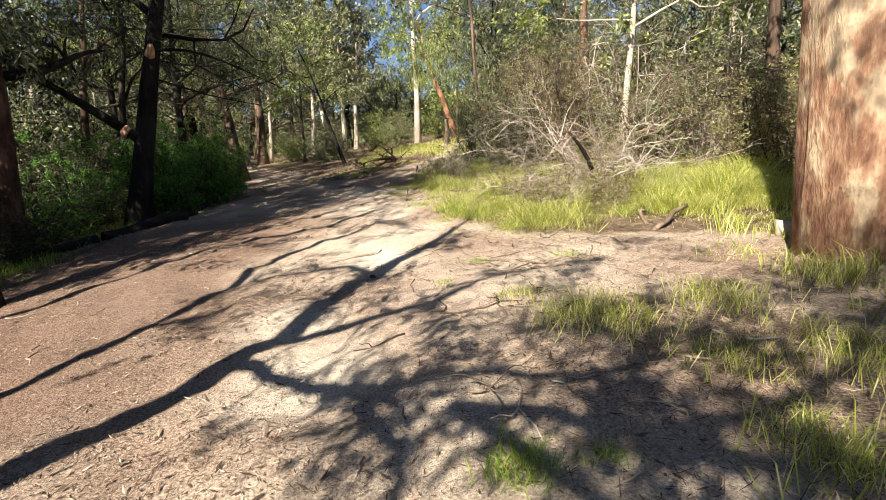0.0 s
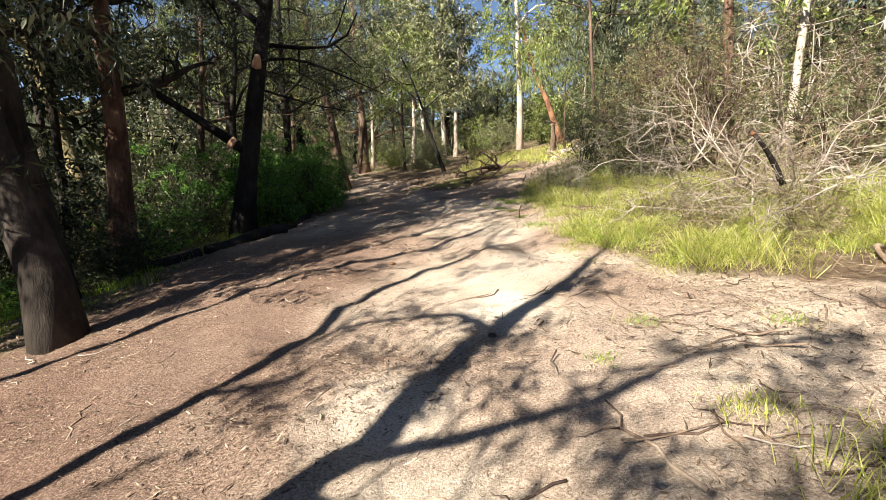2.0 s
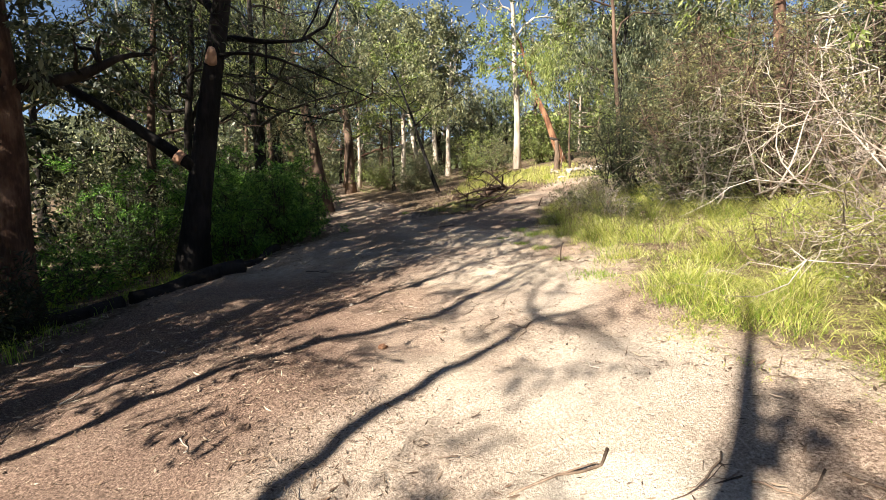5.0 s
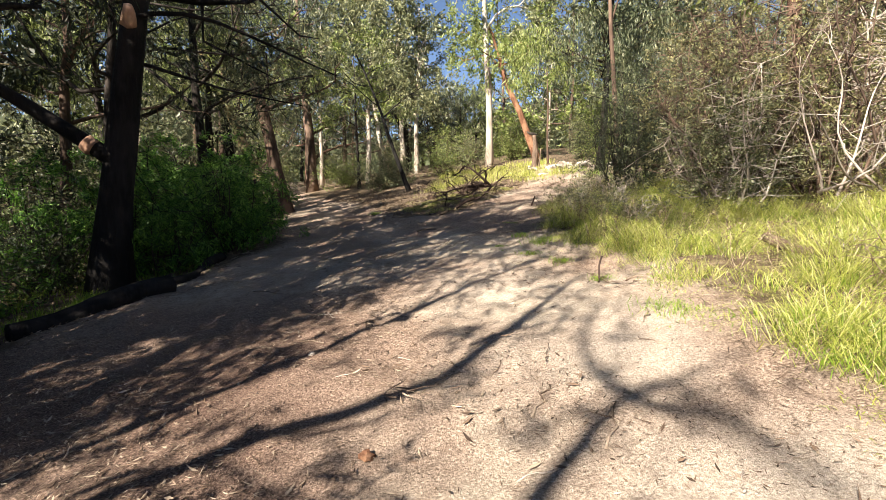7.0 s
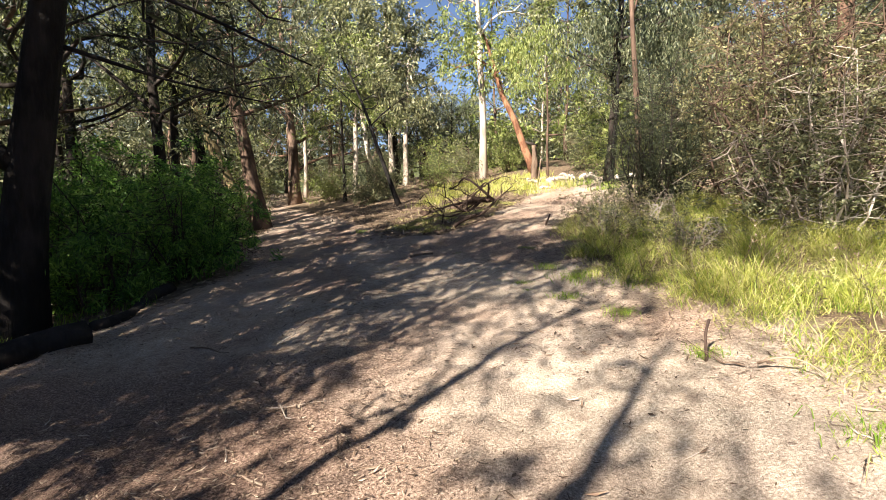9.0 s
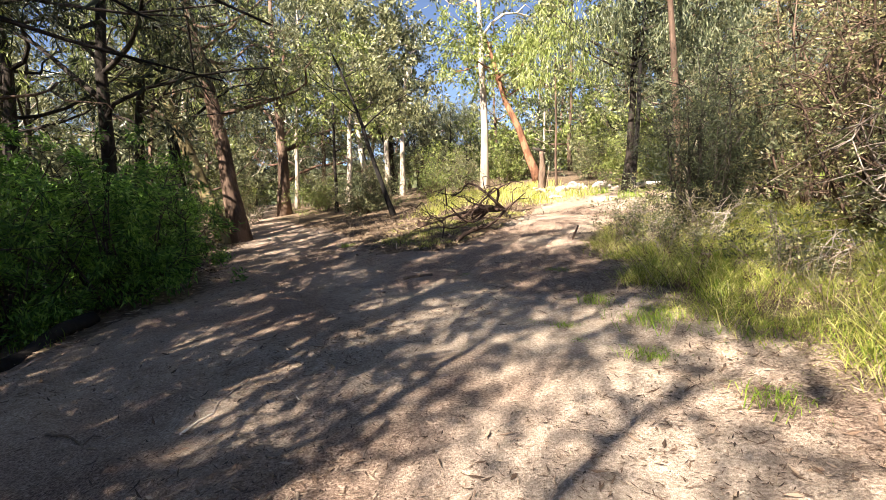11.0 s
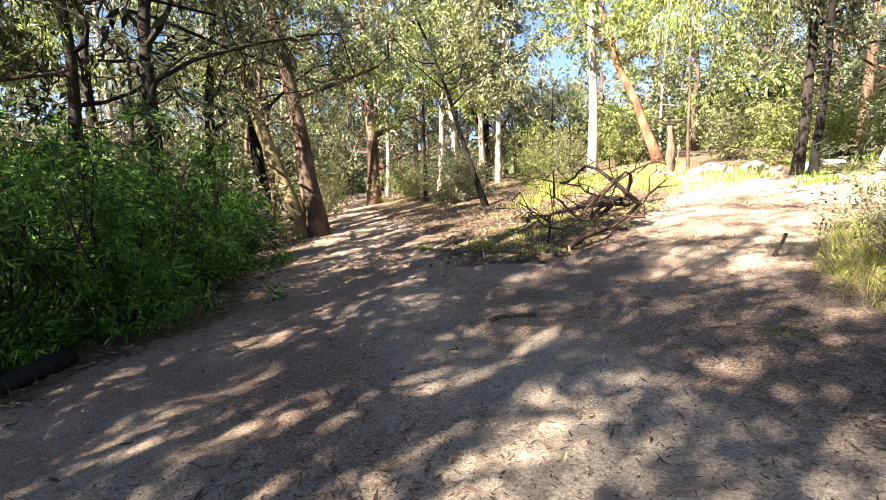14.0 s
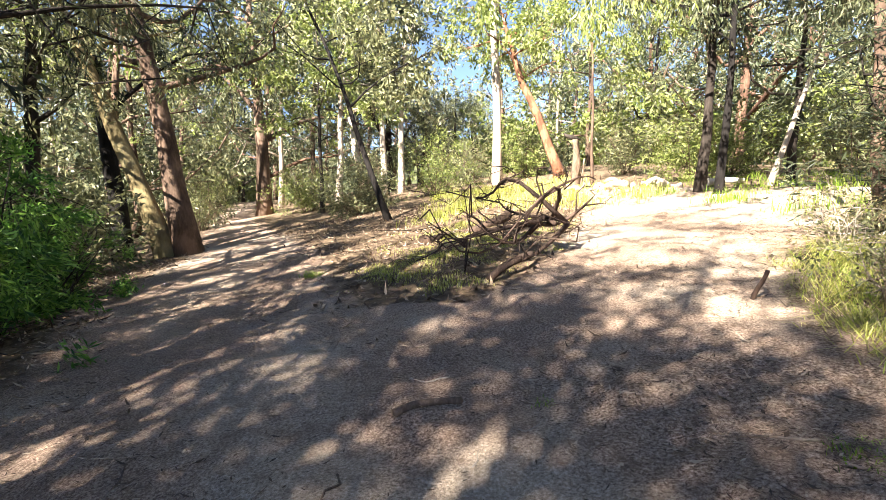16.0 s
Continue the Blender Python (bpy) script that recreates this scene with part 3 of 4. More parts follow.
for k, (a, b, drop) in enumerate((((3.72, 25.1, 6.4), (1.1, 24.0, 7.3), 1.7), ((3.74, 25.1, 6.8), (2.6, 22.6, 7.2), 1.6), ((3.74, 25.1, 6.6), (4.2, 22.2, 7.0), 1.5), ((3.74, 25.1, 7.2), (5.8, 22.8, 7.4), 1.6))):
    limb_on(slim, a, b, 0.05, 0.02, BARK_DARK, 600 + k)
    gw = np.random.default_rng(610 + k)
    end = np.array(b) - np.array(slim.matrix_world.translation)
    hub = end + gw.normal(size=(46, 3)) * np.array((0.75, 0.6, 0.1)) - np.array((0, 0, drop)) * gw.random((46, 1))
    part("leaf_spray", build("leaf_spray", *foliage(hub, 0.3, 2200, 0.16, 0.034, gw, 1.6, 1.2, 20), LEAF_LIT if k == 0 else LEAF_GUM, False), slim)

# trees behind the walker, known by their shadows
def shade_tree(name, foot, line, limbs, r, label, leaf_mat, leaves, seed, clump=0.45, clumps=(), each=70):
    """A tree laid out by where its shadow falls: ground x, y and the height of the wood above it."""
    g = np.random.default_rng(seed)
    ob = thing(name, foot[0], foot[1], label, "tree")
    o = np.array((foot[0], foot[1], gz(*foot)))
    pts = np.array([(0, 0, -0.2)] + [tuple(shade_point(*q) - o) for q in line])
    at = np.linspace(0, len(pts) - 1, 4 * len(pts) - 3)
    fine = np.stack([np.interp(at, range(len(pts)), pts[:, k]) for k in range(3)], 1)
    fine[1:-1] = (fine[1:-1] * 2 + fine[2:] + fine[:-2]) / 4 + np.cumsum(g.normal(size=(len(fine) - 2, 3)) * 0.012, 0)
    rad = np.interp(np.linspace(0, 1, len(fine)), (0, 0.6, 1), (r, r * 0.75, 0.012))
    part("trunk", build("trunk", *tube(fine, rad, 10, 0.1, seed), BARK_DARK), ob)
    ends, wood = [], [fine[4:]]
    for lim in limbs:
        q = np.array([shade_point(*s) - o for s in lim])
        at = np.linspace(0, len(q) - 1, 4 * len(q) - 3)
        p = np.stack([np.interp(at, range(len(q)), q[:, k]) for k in range(3)], 1)
        p[1:] = (p[1:] * 2 + p[:-1] + np.vstack([p[2:], p[-1:]])) / 4 + np.cumsum(g.normal(size=(len(p) - 1, 3)) * 0.025, 0)
        bits = [tube(p, np.linspace(r * 0.42, r * 0.1, len(p)), 6)]
        for k in range(1, len(p)):
            for _ in range(2):
                e = p[k] + g.normal(size=3) * 0.42
                bits.append(tube(curve_pts(p[k], e, 4, 0.1, g), np.linspace(r * 0.1, 0.006, 4), 4, cap=False))
                ends.append(e)
        wood.append(p)
        part("limb", build("limb", *joined(bits), BARK_DARK), ob)
    wood = np.concatenate(wood)
    if clumps:
        heart = np.array([shade_point(*c) - o for c in clumps])
        bits = []
        for h in heart:
            a = wood[np.argmin(np.linalg.norm(wood - h, axis=1))]
            bits.append(tube(curve_pts(a, h, 5, 0.08, g), np.linspace(0.016, 0.006, 5), 4, cap=False))
        part("twigs", build("twigs", *joined(bits), BARK_DARK), ob)
        part("leaf_clumps", build("leaf_clumps", *foliage(heart, 0.4, each * len(heart), 0.13, 0.05, g, 0.3, 0.8, 14), leaf_mat, False), ob)
    part("crown", build("crown", *foliage(ends, clump, leaves, 0.14, 0.042, g, 0.4), leaf_mat, False), ob)


def dapple(x0, x1, y0, y1, h, gap, lit, seed):
    """Leaf clumps over a stretch of ground, left open above the sunlit spots."""
    g = np.random.default_rng(seed)
    out = []
    for a in np.arange(x0, x1, gap):
        for b in np.arange(y0, y1, gap):
            x, y = a + g.normal() * gap * 0.22, b + g.normal() * gap * 0.22
            if all(math.hypot(x - p, y - q) > k for p, q, k in lit):
                out.append((x, y, h + g.normal() * 0.35))
    return out


shade_tree("dark_tree", (-3.3, -1.2), [(-1.35, 2.3, 3.0), (-0.5, 3.5, 4.0), (0.2, 5.35, 5.6), (0.86, 6.4, 6.6), (1.5, 7.8, 7.6), (2.1, 9.2, 8.8)],
           [[(-0.5, 3.5, 4.0), (0.1, 2.96, 4.4), (0.58, 2.79, 4.6), (0.9, 2.43, 4.9), (0.93, 2.0, 5.2)], [(0.3, 2.9, 4.5), (1.13, 2.9, 5.0), (2.2, 2.7, 5.4), (3.0, 3.0, 5.8)], [(-0.3, 3.9, 4.3), (0.6, 4.0, 5.0), (1.6, 4.6, 5.6), (2.6, 4.8, 6.2)],
            [(0.35, 5.5, 5.8), (0.04, 6.15, 6.1), (-0.41, 6.31, 6.4), (-1.1, 6.2, 6.8), (-1.24, 5.7, 7.0)], [(1.13, 2.45, 5.0), (1.9, 1.4, 5.4), (3.0, 1.8, 5.8)], [(0.58, 2.79, 4.6), (0.9, 2.0, 5.0), (0.6, 1.2, 5.3)],
            [(1.13, 2.45, 5.0), (2.0, 2.0, 5.6), (3.4, 2.6, 6.2), (4.4, 3.4, 6.6), (5.6, 4.8, 7.2), (6.6, 6.6, 7.8)], [(2.0, 2.0, 5.6), (3.6, 1.6, 6.2), (5.0, 2.2, 6.8)], [(1.0, 6.6, 7.0), (1.5, 7.6, 7.8)]],
           0.15, "tall dark tree with forked limbs", LEAF_DARK, 4200, 31, 0.6,
           [(2.14, 4.74, 6.0), (2.56, 4.8, 6.1), (1.51, 3.4, 5.3), (2.0, 3.27, 5.4), (0.77, 3.04, 4.8), (1.13, 2.33, 5.0), (1.6, 2.46, 5.2), (2.35, 2.44, 5.5), (2.63, 2.37, 5.7), (2.64, 2.0, 5.8), (2.25, 1.95, 5.6), (2.44, 3.3, 5.6), (3.9, 3.2, 6.3), (3.6, 2.57, 6.2), (-0.5, 5.12, 5.6),
            (-0.9, 5.92, 6.7), (-0.4, 6.0, 6.4), (-0.19, 5.63, 6.2), (-0.24, 5.12, 6.0), (0.11, 5.05, 5.8), (0.4, 4.9, 5.8), (0.78, 5.2, 6.0), (-0.68, 4.89, 6.0), (3.1, 2.2, 5.9), (3.3, 1.6, 6.0), (2.9, 1.5, 5.8), (4.2, 2.6, 6.5), (4.4, 3.2, 6.6), (1.9, 1.5, 5.4),
            (6.1, 6.2, 7.5), (6.6, 7.0, 7.8), (6.9, 7.6, 8.0), (6.2, 7.2, 7.8), (7.3, 8.2, 8.2), (7.6, 7.9, 8.2)] + dapple(2.3, 5.0, 0.8, 3.9, 6.1, 0.4, ((2.75, 1.75, 0.3), (3.3, 3.5, 0.35), (2.4, 3.9, 0.4), (4.3, 1.6, 0.3)), 39))
shade_tree("dark_tree", (-4.6, -2.4), [(-2.6, 3.2, 3.8), (-2.0, 4.7, 5.0), (-1.62, 5.6, 5.8), (-1.42, 7.05, 6.8), (-0.5, 8.3, 7.7), (0.0, 8.9, 8.1), (0.86, 9.25, 8.6)],
           [[(0.0, 8.9, 8.1), (-0.12, 9.35, 8.4), (0.05, 10.15, 8.9), (0.3, 10.6, 9.2)], [(0.0, 8.9, 8.1), (0.22, 8.5, 8.3), (0.42, 8.14, 8.5), (0.58, 7.6, 8.7)], [(-2.0, 4.7, 5.0), (-1.2, 5.0, 5.8), (-0.9, 5.5, 6.2)]],
           0.11, "slender dark tree with few limbs", LEAF_DARK, 420, 32, 0.45, [(-1.44, 5.16, 5.6), (-1.15, 4.2, 5.4), (-1.48, 4.6, 5.5), (0.2, 8.6, 8.3)], 50)
shade_tree("dark_tree", (-6.5, 2.5), [(-3.4, 7.7, 4.6), (-2.28, 8.8, 5.4), (-1.45, 9.2, 6.0), (-0.81, 10.05, 6.6), (-0.43, 10.66, 7.0), (0.09, 11.35, 7.5), (0.4, 11.83, 7.9)],
           [[(-2.98, 8.34, 5.0), (-2.43, 8.46, 5.4), (-2.0, 8.22, 5.7), (-1.52, 7.96, 6.0)], [(-2.28, 8.8, 5.4), (-1.7, 8.75, 5.9), (-1.2, 8.95, 6.4)], [(-0.9, 10.0, 6.6), (-0.59, 10.15, 6.9), (-0.17, 10.3, 7.2), (-0.06, 10.66, 7.5)], [(-0.81, 10.05, 6.6), (-0.4, 10.5, 7.1), (-0.02, 10.89, 7.6)]],
           0.085, "slender dark tree with forked limbs", LEAF_DARK, 300, 33, 0.4, [(-0.64, 11.43, 7.2), (-0.05, 11.38, 7.5), (0.1, 11.07, 7.5), (0.0, 11.96, 7.8), (-0.36, 11.8, 7.5), (-2.2, 8.3, 5.6), (-1.9, 8.15, 5.8), (0.25, 11.5, 7.8)], 60)
shade_tree("dark_tree", (-7.2, 5.0), [(-3.2, 9.0, 4.4), (-2.18, 10.25, 5.5), (-1.65, 10.97, 6.0), (-1.09, 11.66, 6.6), (-0.49, 12.43, 7.2), (0.36, 12.9, 8.0), (0.8, 14.4, 9.4)],
           [[(-1.6, 11.0, 6.0), (-1.2, 12.2, 6.8), (-0.6, 14.0, 8.0)], [(-0.49, 12.43, 7.2), (-0.5, 13.8, 8.0), (-1.0, 14.8, 8.6)], [(-3.2, 9.0, 4.4), (-3.6, 10.6, 5.2), (-3.2, 12.2, 6.2)], [(-3.0, 9.2, 4.6), (-3.6, 9.4, 5.0), (-4.4, 10.2, 5.8)]],
           0.065, "slender dark tree with open crown", LEAF_DARK, 700, 34, 0.5, dapple(-5.0, -3.1, 8.6, 12.4, 5.8, 0.62, ((-4.43, 11.22, 0.35), (-3.1, 13.0, 0.4), (-3.2, 10.3, 0.3), (-3.9, 9.3, 0.3)), 35), 60)
shade_tree("dark_tree", (-8.0, 8.6), [(-4.6, 12.8, 4.6), (-3.2, 14.6, 5.8), (-2.0, 15.6, 6.8), (-1.0, 16.8, 7.8), (-0.2, 17.8, 8.6)],
           [[(-2.0, 15.6, 6.8), (-0.8, 15.9, 7.4), (0.4, 16.0, 8.0)], [(-3.2, 14.6, 5.8), (-3.0, 16.0, 6.6), (-2.8, 17.2, 7.4)], [(-1.0, 16.8, 7.8), (-0.7, 18.2, 8.6)], [(-1.4, 16.2, 7.4), (0.8, 15.4, 8.4), (2.4, 15.2, 9.0), (3.8, 15.8, 9.4)], [(-0.6, 17.2, 8.2), (1.2, 17.4, 8.8), (2.8, 17.8, 9.4)], [(-0.2, 17.8, 8.6), (0.8, 19.4, 9.3), (1.8, 21.0, 9.8)]],
           0.09, "dark tree with a broken leafy crown", LEAF_DARK, 500, 36, 0.5, dapple(-0.8, 0.7, 14.9, 16.9, 7.9, 0.38, ((-0.12, 16.57, 0.35), (-0.39, 16.99, 0.4)), 42) + dapple(0.2, 1.6, 12.2, 13.4, 8.4, 0.5, ((1.0, 12.8, 0.3),), 43) + dapple(-2.0, 1.0, 15.0, 19.0, 7.6, 0.46, ((-1.6, 15.4, 0.8), (-1.21, 16.64, 0.3), (-0.39, 16.99, 0.22), (-0.12, 16.57, 0.3), (-1.09, 17.66, 0.3), (-0.1, 18.33, 0.35), (-2.0, 18.4, 0.4), (0.6, 17.4, 0.4)), 37) + dapple(1.0, 4.4, 13.3, 18.6, 9.0, 0.42, ((1.5, 14.6, 0.4), (2.8, 15.2, 0.5), (2.0, 17.4, 0.4), (3.6, 17.0, 0.5), (3.4, 14.2, 0.4)), 38) + dapple(-0.6, 3.6, 19.0, 23.4, 9.6, 0.7, ((0.2, 19.6, 0.5), (1.6, 20.4, 0.5), (0.6, 21.6, 0.4), (2.6, 21.6, 0.5)), 40)
           + dapple(-4.8, -1.8, 11.8, 13.4, 6.4, 0.5, ((-4.26, 13.09, 0.35), (-2.8, 13.3, 0.4)), 41) + dapple(-5.0, -3.5, 13.4, 16.6, 6.8, 0.5, ((-3.79, 15.19, 0.35), (-4.8, 15.3, 0.35)), 44)
           + dapple(-0.9, 1.0, 12.9, 15.0, 8.5, 0.4, ((-0.46, 13.49, 0.25), (-0.92, 13.74, 0.3)), 45)
           + dapple(-3.4, 0.0, 16.2, 20.4, 9.0, 0.55, ((-2.35, 16.12, 0.3), (-3.0, 16.5, 0.3), (-1.2, 16.64, 0.3), (-1.09, 17.66, 0.3), (-2.0, 18.4, 0.35), (-3.0, 18.8, 0.3), (-1.0, 19.4, 0.4), (-2.4, 20.0, 0.4)), 46)
           + dapple(-2.2, -0.6, 12.0, 13.3, 7.4, 0.45, ((-1.4, 12.6, 0.25),), 47), 74)

shade_tree("dark_tree", (-11.4, 12.2), [(-7.6, 17.0, 4.6), (-6.6, 18.4, 6.0), (-5.8, 20.0, 7.6), (-5.4, 22.0, 9.0)],
           [[(-6.6, 18.4, 6.0), (-5.0, 18.4, 7.2), (-4.0, 18.6, 8.2)], [(-5.8, 20.0, 7.6), (-4.6, 20.8, 8.6), (-4.0, 21.8, 9.2)], [(-6.2, 19.2, 6.8), (-7.2, 20.6, 8.0), (-7.4, 22.0, 8.8)]],
           0.1, "dark tree leaning its crown towards the track", LEAF_DARK, 600, 48, 0.5, dapple(-8.0, -3.4, 16.8, 24.0, 8.0, 0.68, ((-4.4, 17.6, 0.4), (-5.4, 19.6, 0.4), (-4.6, 21.6, 0.5), (-6.6, 22.4, 0.4)), 49), 80)

# ---- shrubs ----
WATTLE = "dense bright green feathery wattle bush"
for k, (x, y, h, w) in enumerate(((-7.6, 15.7, 2.5, 2.5), (-6.9, 17.4, 2.7, 2.6), (-8.6, 17.3, 3.1, 2.8), (-7.8, 19.3, 2.7, 2.4), (-9.2, 19.2, 2.9, 2.8), (-8.6, 21.2, 2.5, 2.4), (-10.4, 15.8, 2.8, 3.0))):
    shrub("wattle_bush", x, y, h, w, WATTLE, LEAF_WATTLE, BARK_DARK, 12500, (0.11, 0.026), 16, 0.34, 50 + k, 0.25, 0.02, group="wattle bushes along the track", spray=90)
# undergrowth: shade put into the leaf colour wherever LEAF_DARK is used
for k, (x, y, h, w) in enumerate(((-8.2, 10.3, 0.8, 1.6), (-9.4, 13.0, 1.1, 2.0), (-10.5, 10.4, 1.4, 2.2), (-9.6, 15.0, 1.8, 2.0), (-8.8, 7.4, 0.9, 1.8))):
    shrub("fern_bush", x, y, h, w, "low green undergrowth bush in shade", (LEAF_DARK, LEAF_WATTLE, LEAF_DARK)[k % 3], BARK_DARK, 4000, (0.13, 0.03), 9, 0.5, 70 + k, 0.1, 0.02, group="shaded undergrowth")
# below y = 18 the dark leaf colour stands in for canopy shade
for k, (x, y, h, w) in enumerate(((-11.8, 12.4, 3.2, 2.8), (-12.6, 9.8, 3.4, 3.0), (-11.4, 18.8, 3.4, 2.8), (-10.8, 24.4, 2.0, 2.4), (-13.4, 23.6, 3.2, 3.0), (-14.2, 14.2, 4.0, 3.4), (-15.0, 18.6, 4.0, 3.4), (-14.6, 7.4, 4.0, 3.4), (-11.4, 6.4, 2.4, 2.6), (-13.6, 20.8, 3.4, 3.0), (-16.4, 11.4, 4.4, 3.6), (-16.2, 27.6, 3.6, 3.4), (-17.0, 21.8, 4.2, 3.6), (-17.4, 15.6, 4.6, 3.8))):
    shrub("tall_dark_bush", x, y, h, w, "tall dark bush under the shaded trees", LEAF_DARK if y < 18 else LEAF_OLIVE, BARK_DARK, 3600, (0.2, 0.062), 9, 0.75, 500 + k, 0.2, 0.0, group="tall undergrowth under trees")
for k, (x, y, h, w) in enumerate(((3.3, 14.4, 2.5, 2.2), (3.7, 16.0, 3.7, 2.7), (4.8, 14.6, 3.8, 2.8), (5.2, 16.8, 4.6, 3.2), (6.8, 15.6, 4.6, 3.2), (4.6, 18.8, 4.4, 3.0), (6.4, 18.4, 4.9, 3.2), (8.4, 17.2, 4.8, 3.4), (8.8, 14.0, 4.0, 3.2), (6.8, 12.8, 2.8, 2.6), (8.4, 11.0, 2.6, 2.8), (7.6, 8.8, 2.2, 2.6))):
    shrub("dry_thicket_bush", x, y, h, w, "brown-green dry thicket bush with bare twigs", LEAF_BROWN if k % 3 else LEAF_OLIVE, DEADWOOD if k % 4 == 0 else BARK_BROWN, 11500, (0.055, 0.022), 15, 0.36, 90 + k, 0.0, 0.05, 10, group="dry thicket beside the track", spray=22)
shrub("dark_needle_bush", 2.6, 18.4, 2.9, 2.2, "dark grey-green needle bush at the track's edge", LEAF_DARK, BARK_DARK, 12000, (0.1, 0.014), 14, 0.45, 110, 0.0, 0.05)
shrub("dark_needle_bush", 3.7, 19.6, 3.6, 2.6, "taller grey-green needle bush behind another", LEAF_GUM, BARK_DARK, 11000, (0.11, 0.016), 14, 0.5, 111, 0.2, 0.05)
for k, (x, y, h, w, m) in enumerate(((1.3, 17.5, 0.7, 0.9, LEAF_OLIVE), (1.9, 19.0, 0.8, 1.0, LEAF_BROWN), (1.2, 16.2, 0.5, 0.8, LEAF_OLIVE), (2.0, 16.9, 0.9, 1.2, LEAF_BROWN), (1.7, 14.6, 0.7, 1.0, LEAF_OLIVE))):
    shrub("low_scrub_bush", x, y, h, w, "low straggly bush with pale twigs at grass edge", m, DEADWOOD, 1800, (0.045, 0.016), 12, 0.2, 115 + k, 0.0, 0.05, 6, group="low bushes on the verge")
for k, (x, y, h, w) in enumerate(((-6.0, 36, 2.6, 3.2), (-3.2, 37, 2.8, 3.4), (-1.6, 41, 2.6, 3.0), (-9.8, 38.5, 2.2, 3), (-13.5, 35.0, 2.4, 3), (-16, 40, 3, 4), (-6, 32.5, 1.6, 2.2), (1.6, 42.5, 2.6, 3), (5.5, 37, 2.6, 3.0), (7.5, 32, 2.2, 2.8), (9.5, 29, 2.4, 3.0), (5.4, 30.2, 2.2, 2.4), (12, 26, 2.6, 3.2), (11, 21, 2.8, 3.2), (-11.6, 45, 3, 3.6), (9.8, 23.5, 2.2, 2.8))):
    shrub("scrub_bush", x, y, h, w, "sunlit yellow-green scrub bush", LEAF_LIT if k % 2 else LEAF_OLIVE, BARK_BROWN, 3900, (0.15, 0.042), 10, 0.5, 120 + k, 0.1, 0.05, group="scrub beyond the track")

# ---- far forest: a few grown trees and bushes set out again and again ----
def stock(k, bark_mat, leaf_mat, h, look_word, leaves, leaf):
    return tree("forest_tree", -22 - 4 * (k % 5), 48 + 3 * k, h, 0.18 + 0.02 * (k % 5), look_word + " forest tree with open drooping crown", bark_mat, leaf_mat, (0.8, 0.3), (0.14, 1), 4.2, 11,
                leaves, leaf, 1.15, 0.6, seed=140 + k, sides=7, group="forest around the track", side_twigs=3, split=False)


FINE, COARSE = (8200, (0.25, 0.055)), (2600, (0.44, 0.12))
sunny = [stock(k, bm, lm, h, wd, *FINE) for k, (bm, lm, h, wd) in enumerate(((BARK_BROWN, LEAF_OLIVE, 14, "brown-barked"), (BARK_WHITE, LEAF_GUM, 16, "white-trunked"), (BARK_DARK, LEAF_GUM, 12, "dark-trunked"), (BARK_RED, LEAF_GUM, 13, "red-barked"), (BARK_DARK, LEAF_OLIVE, 10, "dark slender")))]
# shaded copies of the forest trees: the shade is in the leaf colour
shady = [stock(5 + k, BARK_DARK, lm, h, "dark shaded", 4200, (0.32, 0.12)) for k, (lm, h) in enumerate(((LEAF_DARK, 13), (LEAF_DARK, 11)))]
behind = [stock(7 + k, BARK_BROWN, lm, h, "tall brown", *COARSE) for k, (lm, h) in enumerate(((LEAF_OLIVE, 14), (LEAF_GUM, 12)))]
bushes = [shrub("forest_bush", 20 + 4 * k, 52 + 2 * k, 3.4, 4.2, "dense forest undergrowth bush", (LEAF_OLIVE, LEAF_GUM, LEAF_LIT)[k], BARK_BROWN, 2000, (0.3, 0.115), 8, 0.75, 150 + k, 0.2, 0.0, 2, split=False, group="forest undergrowth") for k in range(3)]


def ahead_wedge(x, y):
    """The stretch of forest that the track faces."""
    return y > 8 and -1.25 * (y - 12) < x + 1.6 and x < 2 + 0.9 * y and math.hypot(x, y) < 84


def tree_stock(x, y, i):
    if not ahead_wedge(x, y):
        return shady[i % 2] if x < -9 and 8 < y < 46 else behind[i % 2]
    if math.hypot(x + 1, y - 10) > 52:
        return behind[i % 2]
    # darker-leaved stock on the left, where the forest lies in shade
    return shady[i % 2] if x < -9 and y < 22 else sunny[i % 5]


forest = np.random.default_rng(5)


def set_out(count, gap, stock, lo, hi, clear):
    spots = []
    for _ in range(20000):
        x, y = forest.uniform(-62, 62), forest.uniform(-30, 84)
        if clear(x, y) or any((x - a) ** 2 + (y - b) ** 2 < gap ** 2 for a, b in spots):
            continue
        if math.hypot(x, y - 10) < 58 or forest.random() < 0.3:
            spots.append((x, y))
        if len(spots) >= count:
            break
    for i, (x, y) in enumerate(spots):
        s = forest.uniform(lo, hi)
        ob = copy_thing(stock(x, y, i), pose(x, y, gz(x, y), 0, 0, forest.uniform(0, 360)))
        ob.scale = (s, s, s)


def tree_free(x, y):
    on_track = bare(x, y) > 0.3
    sky_gap = abs(x + 3.4) < 3.2 and 44 < y < 90
    sun_lane = y < -1 and -8.5 < x * 0.84 - y * 0.545 < 5
    return on_track or sky_gap or sun_lane or (-16 < x < 10 and -14 < y < 44) or (x < 14 and 16 < y < 30 and x > 0)


set_out(78, 3.0, tree_stock, 0.75, 1.2, lambda x, y: tree_free(x, y) or not ahead_wedge(x, y))
set_out(36, 4.6, tree_stock, 0.8, 1.2, lambda x, y: tree_free(x, y) or ahead_wedge(x, y))
set_out(64, 2.5, lambda x, y, i: bushes[i % 3], 0.75, 1.9, lambda x, y: bare(x, y) > 0.2 or (-16 < x < 11 and y < 44) or not ahead_wedge(x, y))


